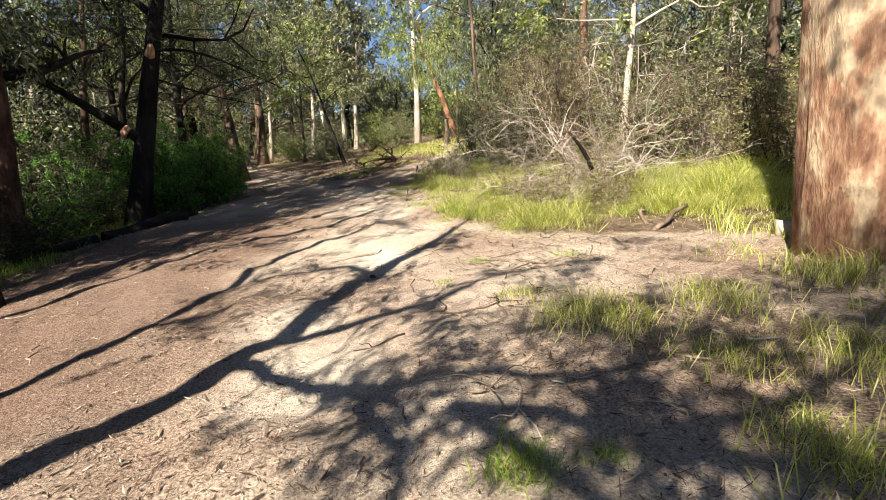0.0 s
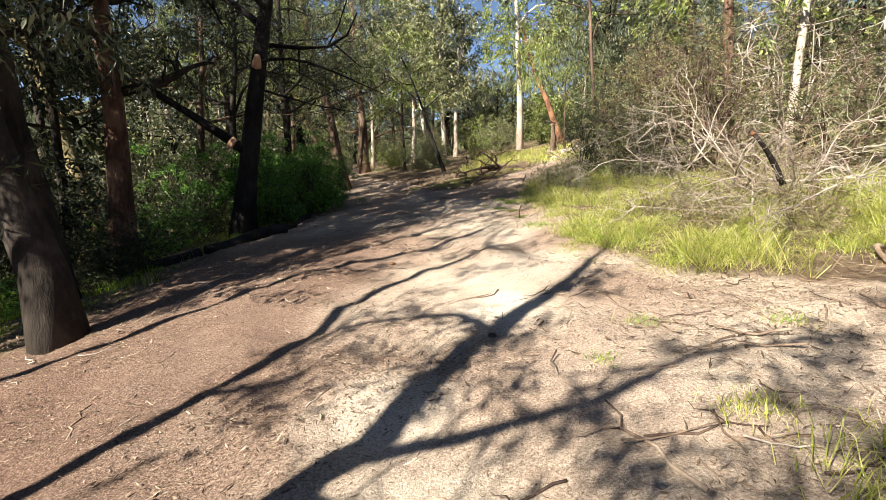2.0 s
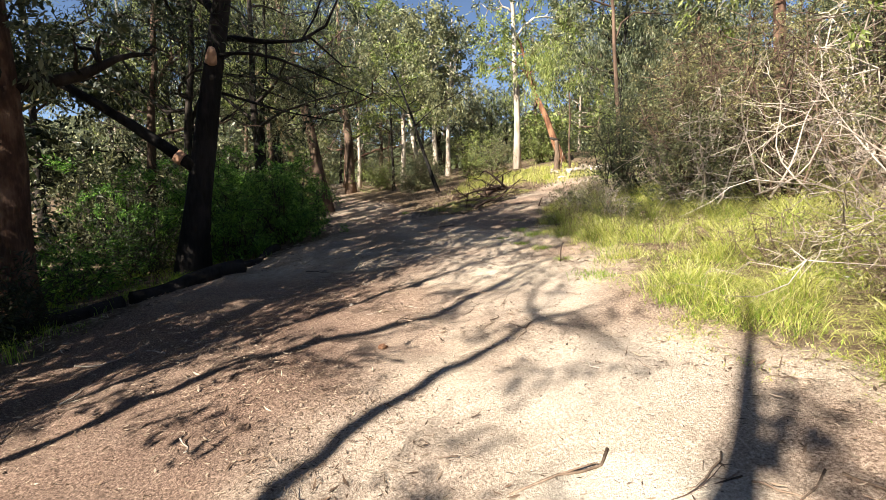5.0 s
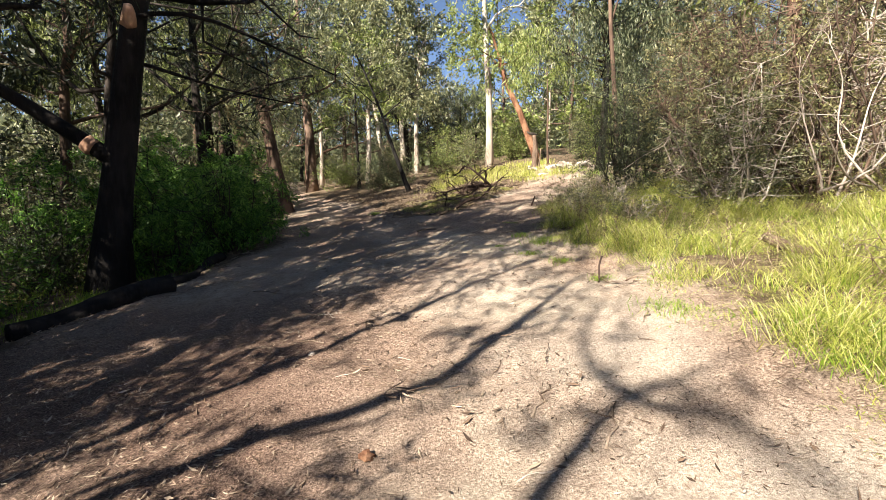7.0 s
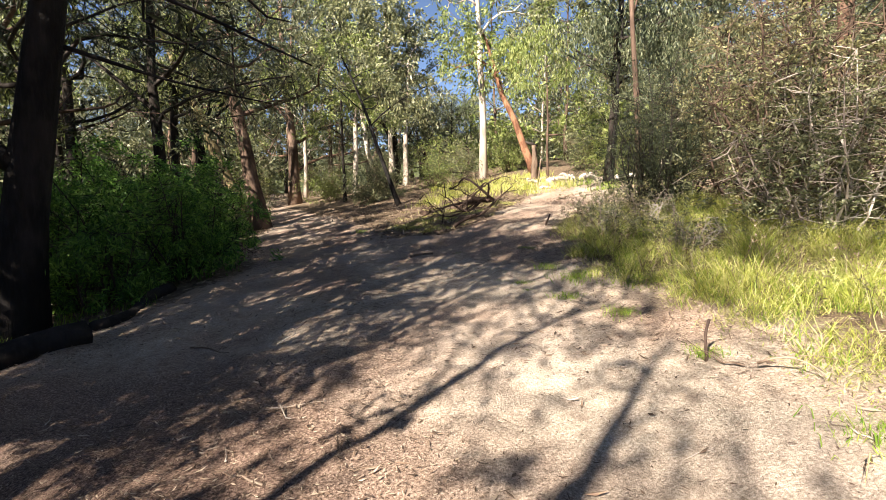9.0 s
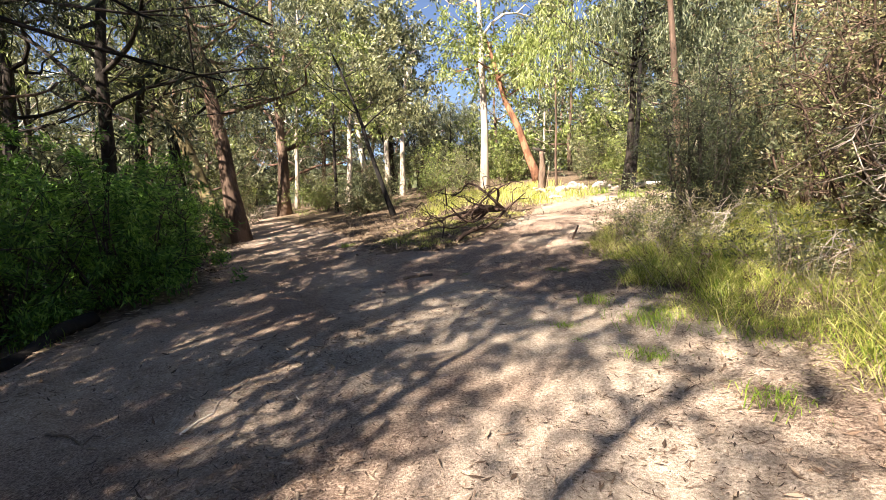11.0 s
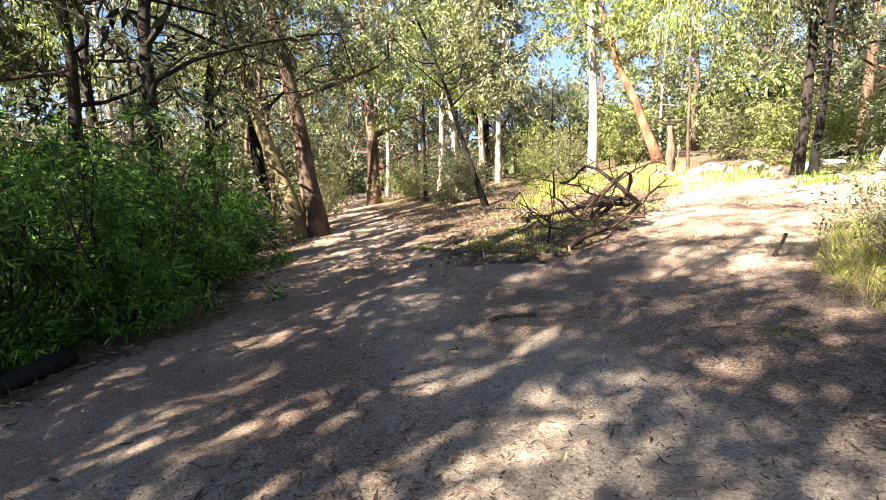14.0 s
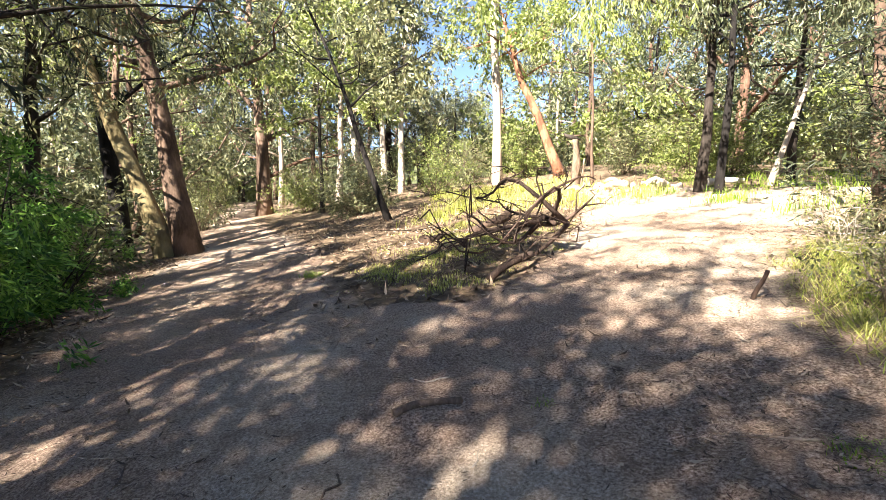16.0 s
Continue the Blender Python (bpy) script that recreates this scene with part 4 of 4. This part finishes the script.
# low young trees in the gap under the open sky
for k, (x, y, s) in enumerate(((-4.8, 47.0, 0.5), (-2.6, 50.0, 0.52), (-5.6, 54.0, 0.58), (-1.2, 55.0, 0.6), (-3.6, 60.0, 0.68), (-6.4, 64.0, 0.74), (-0.8, 66.0, 0.76), (-3.8, 70.0, 0.8))):
    ob = copy_thing(sunny[(4, 2)[k % 2]], pose(x, y, gz(x, y), 0, 0, 70 * k))
    ob.scale = (s, s, s)


# a wooded ridge closes the distance
def ridge():
    m, nt, p = material("far_woods")
    f = noise_tex(nt, stretched(nt, 1, 1, 1), 0.8, 6, 0.7)
    nt.links.new(ramp(nt, f, (0.35, (0.02, 0.03, 0.012)), (0.65, (0.11, 0.12, 0.05))), p.inputs["Base Color"])
    p.inputs["Roughness"].default_value = 0.95
    bump(nt, p, f, 1.0, 1.0)
    n, rows_ = 360, 7
    a = np.arange(n) / n * 2 * math.pi
    g = np.random.default_rng(8)
    top = 13.0 + 2.0 * np.sin(a * 5 + 1) + g.normal(size=n) * 0.7
    V = []
    for j in range(rows_):
        s = j / (rows_ - 1)
        rr = 96 + 14 * s + g.normal(size=n) * 0.8
        x, y = rr * np.cos(a), 20 + rr * np.sin(a)
        V.append(np.stack([x, y, rise(x, y) - 0.5 + top * math.sin(s * 1.57) + g.normal(size=n) * 0.35 * s], 1))
    k = np.arange(n)
    F = np.concatenate([np.stack([j * n + k, j * n + (k + 1) % n, (j + 1) * n + (k + 1) % n, (j + 1) * n + k], 1) for j in range(rows_ - 1)])
    tagged(new("backdrop", build("backdrop", np.concatenate(V), F, m)), "distant wooded ridge in olive green", "woods", kind="structure")


ridge()


# ---- grass ----
def clumped(n, centres, spread, g):
    c = centres[g.integers(0, len(centres), n)]
    return c + g.normal(size=(n, 2)) * spread


def scatter(n, x0, x1, y0, y1, keep, g):
    xy = np.stack([g.uniform(x0, x1, n), g.uniform(y0, y1, n)], 1)
    return xy[g.random(n) < keep(xy[:, 0], xy[:, 1])]


def verge(x, y):
    d = x - along(RIGHT_EDGE, y)
    return np.clip(d / 0.5 + 0.1, 0, 1) * np.exp(-np.maximum(d - 3, 0) / 3)


def low_edge(x, y):
    return np.clip(0.25 + (x - along(RIGHT_EDGE, y)) / 1.1, 0.25, 1)


gg = np.random.default_rng(11)
cl = scatter(1300, 0.2, 8, 6.8, 19.3, verge, gg)
grass_patch("grass", clumped(74000, cl, 0.14, gg), 0.44, 0.006, GRASS, "tall yellow-green grass along the verge", gg, 1.6, low_edge)
grass_patch("grass", clumped(24000, cl[1::3], 0.16, gg), 0.32, 0.007, GRASS_GREEN, "fresh green grass in patches along the verge", gg, 1.1, low_edge)
grass_patch("grass", clumped(15000, cl, 0.16, gg), 0.4, 0.005, LITTER, "dry brown grass stalks among green", gg, 1.3, low_edge)
cl = scatter(900, 2.4, 9.5, 1.5, 8.5, lambda x, y: np.clip((x - 3.9) / 1.5, 0, 1) * 0.9, gg)
grass_patch("grass", clumped(20000, cl, 0.12, gg), 0.42, 0.01, GRASS, "tall sunny grass round the gum trunk", gg, 0.7)
cl = scatter(260, 4.4, 8.0, 6.9, 9.4, lambda x, y: 0.8 + 0 * x, gg)
grass_patch("grass", clumped(13000, cl, 0.12, gg), 0.7, 0.007, GRASS, "tall bright green grass behind the gum trunk", gg, 1.4)
cl = scatter(420, -3.4, 0.6, 19.6, 26, lambda x, y: np.clip(np.minimum(x - along(MEDIAN_L, y), along(MEDIAN_R, y) - x) / 0.5, 0, 1) * np.clip((26 - y) / 4, 0, 1), gg)
grass_patch("grass", clumped(14000, cl, 0.12, gg), 0.1, 0.007, GRASS, "short bright grass between two tracks", gg)
cl = scatter(500, -3, 3, 26, 37, lambda x, y: 0.5 + 0 * x, gg)
grass_patch("grass", clumped(9000, cl, 0.25, gg), 0.4, 0.014, GRASS, "pale sunny grass beyond the fallen branch", gg)
cl = scatter(700, -13, -6, 5, 15.5, lambda x, y: np.clip((along(LEFT_EDGE, y) - x) / 1.0, 0, 1), gg)
grass_patch("grass", clumped(22000, cl, 0.14, gg), 0.25, 0.01, GRASS_GREEN, "shaded green grass under trees", gg)
cl = scatter(260, 3, 12, 19, 30, lambda x, y: 0.5 + 0 * x, gg)
grass_patch("grass", clumped(8000, cl, 0.2, gg), 0.3, 0.012, GRASS_GREEN, "green grass at the clearing's edge", gg)
for k, (x, y, h, w, n) in enumerate(((1.44, 1.9, 0.17, 0.3, 280), (1.85, 1.95, 0.1, 0.2, 120), (2.3, 3.4, 0.24, 0.8, 700), (2.75, 1.8, 0.27, 0.5, 400), (3.3, 3.6, 0.25, 0.7, 420), (3.6, 2.6, 0.28, 0.8, 500), (4.4, 3.8, 0.3, 0.6, 420), (2.9, 2.7, 0.2, 0.6, 300), (1.8, 4.1, 0.12, 0.35, 160))):
    tuft(x, y, h, w, n, GRASS_GREEN if k < 2 else GRASS, "green grass tuft on bare soil" if k < 2 else "yellow-green grass tuft near the gum trunk", 200 + k)
for k, (x, y, h, w) in enumerate(((1.6, 5.6, 0.06, 0.3), (1.2, 4.9, 0.05, 0.25), (2.6, 5.6, 0.06, 0.4), (-0.5, 14.0, 0.06, 0.22), (-0.75, 14.2, 0.04, 0.16), (-0.5, 13.6, 0.04, 0.14), (0.24, 12.4, 0.09, 0.3), (-0.1, 14.5, 0.1, 0.3), (0.45, 11.3, 0.08, 0.2), (-1.3, 16.9, 0.04, 0.14), (-0.1, 13.2, 0.08, 0.28), (0.2, 13.8, 0.14, 0.5), (0.75, 10.2, 0.1, 0.4), (-0.2, 16.0, 0.05, 0.3), (-4.2, 21.6, 0.12, 0.35), (1.3, 9.0, 0.12, 0.4))):
    tuft(x, y, h, w, int(60 + 600 * w), GRASS_GREEN, "green grass tuft on bare soil" if h > 0.07 else "tiny green weed patch on trodden soil", 210 + k)


# ---- fallen wood ----
def log(name, a, b, r, mat, label, seed, lift=0.6, category="log", taper=0.85, rise_end=0.0, bend=0.03):
    g = np.random.default_rng(seed)
    ob = thing(name, a[0], a[1], label, category)
    o = np.array((a[0], a[1], gz(*a)))
    p = curve_pts((0, 0, r * lift), np.array((b[0], b[1], gz(*b) + r * lift + rise_end)) - o, 9, bend, g)
    part("stem", build("stem", *tube(p, np.linspace(r, r * taper, 9), 12, 0.2, seed), mat), ob)
    return ob


log("charred_log", (-6.0, 13.7), (-7.1, 11.9), 0.16, BARK_CHAR, "charred black log lying along the track's edge", 41)
log("charred_log", (-7.3, 11.9), (-9.6, 9.6), 0.14, BARK_CHAR, "second charred black log end to end with another", 42)
log("charred_log", (-6.6, 16.4), (-6.3, 14.2), 0.1, BARK_CHAR, "thin burnt log under wattle bushes", 43)
log("fallen_log", (2.3, 10.4), (2.5, 12.0), 0.07, BARK_BROWN, "brown fallen log half hidden in grass", 44, rise_end=0.04)
log("forked_branch", (4.0, 6.3), (4.7, 6.9), 0.035, STICK, "short dead branch lying at the grass edge", 45, rise_end=0.12, bend=0.1)
log("forked_branch", (4.0, 6.3), (4.2, 7.1), 0.028, STICK, "short dead branch lying across another", 46, rise_end=0.05, bend=0.1)
log("fallen_log", (-2.6, 22.9), (-0.9, 24.6), 0.11, BARK_BROWN, "weathered log behind the fallen branch", 47, rise_end=0.1)
log("wood_chunk", (4.9, 5.3), (5.35, 5.1), 0.1, DEADWOOD, "pale weathered wood chunk beside the trunk", 48, 0.7)
log("small_log", (-2.25, 16.85), (-1.85, 16.95), 0.026, STICK, "short grey-brown log on the dirt track", 49, bend=0.08)
for k in range(16):
    a = (1.7 + 0.2 * k, 27.8 + (k * 2.3) % 4.9)
    turn = k * 2.1
    L = 0.45 + 0.25 * (k % 4)
    log("bleached_log", a, (a[0] + L * math.cos(turn), a[1] + L * math.sin(turn)), 0.05 + 0.02 * (k % 4), DEADWOOD if k % 3 else PALEWOOD, "bleached pale wood in a sunlit heap", 60 + k, 0.4 + 0.6 * (k % 2), rise_end=0.06 * (k % 3), bend=0.08, taper=0.6)


def branch_heap(name, x, y, label, tips, mat, r, twigs_each, seed, origin_spread, fine=0.5, category="dead branch", z0=0.3, split=True, bend=0.09):
    """Dead branches lying in a tangle: each bough is a part, its twigs on it."""
    g = np.random.default_rng(seed)
    ob = thing(name, x, y, label, category)
    for tip in tips:
        b = g.normal(size=3) * origin_spread
        b[2] = abs(b[2]) * 0.4 + z0
        p = curve_pts(b, tip, 9, bend, g)
        L = np.linalg.norm(np.asarray(tip) - b)
        bits, twigs = [tube(p, np.linspace(r, r * 0.2, 9), 6, 0.2, seed)], []
        for _ in range(twigs_each):
            k = g.integers(2, 9)
            d = g.normal(size=3) * np.array((1, 1, 0.75)) + (p[-1] - p[0]) / L * 0.9
            q = p[k] + d * fine * (0.35 + 0.5 * g.random())
            q[2] = max(q[2], 0.05)
            s = curve_pts(p[k], q, 5, bend * 1.6, g)
            if split:
                bits, stem_bits = [], bits
            bits.append(tube(s, np.linspace(r * 0.34, r * 0.1, 5), 4, cap=False))
            for _ in range(2):
                j = g.integers(2, 5)
                e = s[j] + (g.normal(size=3) + d * 0.6) * fine * 0.3
                e[2] = max(e[2], 0.04)
                bits.append(tube(curve_pts(s[j], e, 4, 0.14, g), np.linspace(r * 0.16, r * 0.07, 4), 3, cap=False))
            if split:
                twigs.append(bits)
                bits = stem_bits
        bough = part("bough", build("bough", *joined(bits), mat), ob)
        for tw in twigs:
            part("twig", build("twig", *joined(tw), mat), bough)
    return ob


for k, (x, y, h, w) in enumerate(((2.9, 8.5, 0.6, 1.1), (3.5, 9.3, 0.9, 1.4), (4.3, 8.8, 0.9, 1.4), (4.6, 10.2, 1.1, 1.6), (2.7, 10.0, 0.7, 1.1), (3.9, 7.9, 0.5, 1.0))):
    shrub("dry_low_bush", x, y, h, w, "brown dry low bush under dead branches", LEAF_BROWN, STICK, 1900, (0.05, 0.012), 14, 0.3, 560 + k, 0.0, 0.03, 8, group="dry bushes under the brush heap", spray=12)
branch_heap("dead_brush_heap", 4.1, 9.3, "heap of bleached grey dead branches in sunny grass",
            [(-1.6, -0.9, 0.5), (-1.9, -0.3, 0.8), (-1.5, -1.6, 0.4), (-1.2, 0.4, 1.5), (-0.8, -1.9, 0.5), (-1.7, 0.7, 1.2), (-0.5, -1.0, 1.3), (0.2, -1.8, 0.7), (-2.1, -1.0, 0.2), (-1.0, -2.2, 0.3), (-0.9, 1.2, 1.9), (0.6, -1.2, 1.2), (0.9, -2.0, 0.6), (1.4, -0.6, 1.0)],
            DEADWOOD, 0.015, 20, 71, 0.4, 0.48)
branch_heap("dead_brush_heap", 4.9, 11.6, "tangle of pale bare branches standing in tall grass",
            [(-1.0, 0.3, 1.9), (-1.3, -0.6, 1.0), (0.9, 0.4, 1.8), (-0.8, -1.0, 1.3), (1.2, -0.8, 1.2), (0.4, -1.4, 0.9)],
            STICK, 0.02, 9, 72, 0.4, 0.55)
branch_heap("dead_brush_heap", 4.2, 13.0, "standing dead bush with arching pale limbs",
            [(-0.7, 0.3, 2.2), (-0.2, 0.5, 2.4), (0.9, 0.9, 2.2), (1.2, 0.2, 1.9), (-1.0, -0.5, 1.4)],
            DEADWOOD, 0.02, 9, 73, 0.3, 0.5, bend=0.06)
limb_on(bpy.data.objects["dead_brush_heap"], (3.25, 8.0, 2.16), (3.75, 8.3, 1.55), 0.022, 0.04, BARK_DARK, 74, "broken_limb", "dark broken limb", 6, 0.08)
limb_on(bpy.data.objects["dead_brush_heap"], (3.22, 7.98, 2.175), (3.255, 8.005, 2.155), 0.024, 0.024, BARK_ORANGE, 75, "broken_end", "orange split end", 3, 0.0)
# the burnt branch lying in the fork
branch_heap("fallen_branch", -0.6, 20.5, "burnt fallen branch with twisted bare twigs on grass",
            [(-1.7, -0.1, 0.6), (-1.5, 0.3, 0.85), (-1.5, -0.7, 0.2), (-0.9, -0.9, 0.15), (-0.8, 0.3, 0.8), (-1.2, -0.4, 0.5), (0.6, 0.6, 0.8), (-0.6, -0.8, 0.6), (-1.7, -0.4, 0.45), (-0.4, -0.9, 0.1), (0.5, 0.2, 1.0)],
            BURNT_STICK, 0.034, 5, 76, 0.16, 0.4, z0=0.4, bend=0.16)
log("burnt_stub", (-1.55, 19.75), (-1.02, 20.05), 0.05, BURNT_STICK, "short burnt branch stub raised off the soil", 77, 0.4, "dead branch", rise_end=0.16)
log("burnt_stub", (0.38, 17.9), (0.45, 17.84), 0.018, BURNT_STICK, "burnt stick poking out of the verge", 78, -2.0, "dead branch", rise_end=0.28)


branch_heap("twig_tangle", -1.35, 9.1, "small tangle of thin dead twigs on the dirt", [(0.2, 0.1, 0.05), (-0.18, 0.12, 0.04), (0.1, -0.2, 0.06), (-0.05, 0.25, 0.03)], STICK, 0.007, 3, 81, 0.05, 0.14, "twigs", z0=0.02, split=False)
branch_heap("twig_tangle", 0.62, 11.0, "scatter of dry twigs beside an upright stick", [(0.3, 0.1, 0.05), (-0.2, 0.2, 0.04), (0.25, -0.3, 0.05)], STICK, 0.008, 3, 82, 0.05, 0.2, "twigs", z0=0.02, split=False)
branch_heap("twig_tangle", 1.3, 2.5, "thin dead twigs lying on shaded soil", [(0.3, 0.2, 0.05), (-0.3, 0.1, 0.04), (0.1, -0.3, 0.05)], STICK, 0.007, 3, 83, 0.05, 0.2, "twigs", z0=0.02, split=False)
log("burnt_stick", (0.4, 11.2), (0.44, 11.26), 0.011, BURNT_STICK, "burnt stick standing upright in the soil", 84, -1.5, "stick", rise_end=0.27)


def stump(x, y):
    ob = thing("dead_stump", x, y, "tall pale dead stump with a flat dark slab on top", "stump")
    g = np.random.default_rng(79)
    part("stem", build("stem", *tube(curve_pts((0, 0, -0.1), (-0.06, 0, 1.7), 10, 0.03, g), np.linspace(0.16, 0.08, 10), 12, 0.7, 5), STICK), ob)
    part("cap", build("cap", *tube(curve_pts((-0.42, 0, 1.9), (0.16, 0.05, 1.72), 6, 0.05, g), [0.03, 0.06, 0.08, 0.09, 0.06, 0.02], 8, 0.4, 6), BARK_DARK), ob, "dark weathered slab")
    part("splinter", build("splinter", *tube(curve_pts((0.12, 0.05, -0.05), (0.3, 0.1, 1.1), 6, 0.03, g), np.linspace(0.06, 0.02, 6), 7, 0.3, 7), STICK), ob)


stump(1.85, 30.7)


# ---- litter on the track ----
def stick(x, y, L, r, turn, mat, seed, lift=0.0):
    g = np.random.default_rng(seed)
    c, s = math.cos(turn), math.sin(turn)
    n = 6
    t = np.linspace(-0.5, 0.5, n)
    px, py = x + c * t * L + g.normal(size=n) * L * 0.04, y + s * t * L + g.normal(size=n) * L * 0.04
    p = np.stack([px - x, py - y, rise(px, py) - gz(x, y) + r * 0.6 + np.abs(t) * lift], 1)
    bits = [tube(p, np.linspace(r, r * 0.5, n), 5, 0.2, seed)]
    if L > 0.35:
        e = p[3] + np.array((g.normal() * L * 0.3, g.normal() * L * 0.3, 0.02))
        bits.append(tube(curve_pts(p[3], e, 4, 0.1, g), np.linspace(r * 0.6, r * 0.25, 4), 4))
    ob = new("fallen_stick", build("fallen_stick", *joined(bits), mat))
    ob.matrix_world = pose(x, y, gz(x, y))
    return tagged(ob, "dry fallen stick lying on the dirt track" if mat is STICK else "grey weathered stick lying on soil", "stick", "sticks on the track")


gs = np.random.default_rng(21)
made = 0
while made < 170:
    x, y = gs.uniform(-5, 4.5), gs.uniform(1.2, 19)
    if bare(x, y) < 0.5:
        continue
    L = gs.choice([0.12, 0.18, 0.25, 0.4, 0.6], p=[0.3, 0.3, 0.2, 0.13, 0.07])
    stick(x, y, L, 0.003 + L * 0.012, gs.uniform(0, 6.3), STICK if gs.random() < 0.6 else DEADWOOD, 400 + made, 0.06 * (gs.random() < 0.3))
    made += 1
for k in range(46):
    stick(gs.uniform(0.5, 3.4), gs.uniform(3.4, 6.6), gs.choice([0.15, 0.25, 0.4, 0.55]), gs.uniform(0.004, 0.009), gs.uniform(0, 6.3), BURNT_STICK if k % 3 == 0 else STICK, 800 + k, 0.08 * (k % 2))
stick(2.2, 5.2, 0.5, 0.012, 2.6, STICK, 700, 0.1)
stick(1.2, 3.9, 0.9, 0.012, 1.9, STICK, 701)
stick(-0.45, 8.95, 0.4, 0.01, 1.2, STICK, 702)


def flat_litter(name, xy, length, width, mat, label, g, tilt=0.25):
    n = len(xy)
    z = rise(xy[:, 0], xy[:, 1]) + 0.004 + g.random(n) * 0.01
    a = g.random(n) * 6.3
    d = np.stack([np.cos(a), np.sin(a), g.normal(size=n) * tilt], 1)
    s = np.stack([-np.sin(a), np.cos(a), g.normal(size=n) * tilt], 1)
    L = (length * (0.5 + g.random(n)))[:, None]
    W = (width * (0.6 + 0.8 * g.random(n)))[:, None]
    c = np.concatenate([xy, z[:, None]], 1)
    V = np.stack([c - d * L * 0.5, c + s * W * 0.5, c + d * L * 0.5, c - s * W * 0.5], 1).reshape(-1, 3)
    V[:, 2] = np.maximum(V[:, 2], np.repeat(z, 4) - 0.002)
    me = build(name, V, np.arange(n * 4).reshape(n, 4), mat, False)
    return tagged(new(name, me), label, "leaf litter", kind="stuff")


def patchy(x, y):
    return bare(x, y) * np.clip(0.45 + 0.7 * np.sin(x * 1.3 + 2 * np.sin(y * 0.7)) * np.sin(y * 1.1 + x * 0.6), 0.08, 1)


flat_litter("leaf_litter", scatter(260000, -7, 5, 0.8, 24, patchy, gs), 0.04, 0.008, LITTER, "fine dry leaf and bark litter on the track", gs)
flat_litter("leaf_litter", scatter(20000, -7, 5, 0.8, 24, patchy, gs), 0.08, 0.016, LITTER, "curled dry gum leaves on the track", gs, 0.35)
flat_litter("bark_litter", scatter(16000, -10, 1, 19, 32, lambda x, y: np.clip(1 - bare(x, y), 0, 1), gs), 0.12, 0.03, LITTER, "brown bark and leaf litter bank", gs, 0.6)
flat_litter("bark_litter", scatter(14000, -12, -5, 4, 22, lambda x, y: np.clip(1 - bare(x, y), 0, 1), gs), 0.1, 0.025, LITTER, "dark leaf litter under trees", gs, 0.5)


flat_litter("straw_litter", scatter(26000, 0, 7, 6.5, 19.5, verge, gs), 0.22, 0.006, LITTER, "pale dry straw lying between verge grass", gs, 0.35)
flat_litter("straw_litter", scatter(9000, 1.5, 6.5, 1.0, 6.8, lambda x, y: np.clip((x - 1.6) / 2, 0, 0.9), gs), 0.16, 0.006, LITTER, "dry straw and bark around the gum trunk", gs, 0.35)


def clod(x, y, r, mat, label, seed):
    g = np.random.default_rng(seed)
    bm = bmesh.new()
    bmesh.ops.create_icosphere(bm, subdivisions=2, radius=r)
    for v in bm.verts:
        v.co *= 0.7 + 0.6 * g.random()
        v.co.z *= 0.7
    me = bpy.data.meshes.new("earth_clod")
    bm.to_mesh(me)
    bm.free()
    me.materials.append(mat)
    ob = new("earth_clod", me)
    ob.matrix_world = pose(x, y, gz(x, y) + r * 0.35)
    return tagged(ob, label, "clod")


clod(-1.45, 8.5, 0.042, BARK_ORANGE, "reddish crumbly clod lying on the dirt", 1)
clod(0.3, 5.55, 0.035, BARK_DARK, "dark lump of soil on pale dusty ground", 2)
clod(0.75, 5.4, 0.028, STICK, "pale flat bark piece on the soil", 3)
clod(-2.3, 10.05, 0.03, DEADWOOD, "bleached white wood fragment on the dirt", 4)


# ---- seed heads and herbs on the verge ----
def herb(x, y, h, seed, mat, label):
    g = np.random.default_rng(seed)
    ob = thing("seeding_herb", x, y, label, "herb", "seeding herbs on the verge")
    bits, ends = [], []
    for i in range(6):
        tip = np.array((g.normal() * h * 0.35, g.normal() * h * 0.35, h * (0.7 + 0.4 * g.random())))
        p = curve_pts((0, 0, -0.02), tip, 6, 0.08, g)
        bits.append(tube(p, np.linspace(0.0035, 0.0015, 6), 4, cap=False))
        ends += [p[-1], p[-2]]
    tagged(part("stalk", build("stalk", *joined(bits), mat), ob), kind="stuff")
    seeds = part("seed_head", build("seed_head", *leaf_quads(np.repeat(np.array(ends), 8, 0) + g.normal(size=(len(ends) * 8, 3)) * 0.02, g.normal(size=(len(ends) * 8, 3)), 0.025, 0.012, g), mat, False), ob, "pale dry seed heads")
    tagged(seeds, kind="stuff")


for k in range(26):
    y = gs.uniform(9.5, 18.5)
    x = float(along(RIGHT_EDGE, y)) + gs.uniform(0.3, 1.6)
    herb(x, y, gs.uniform(0.35, 0.65), 900 + k, LITTER if k % 3 else LEAF_BROWN, "thin seeding herb stalk among verge grass")
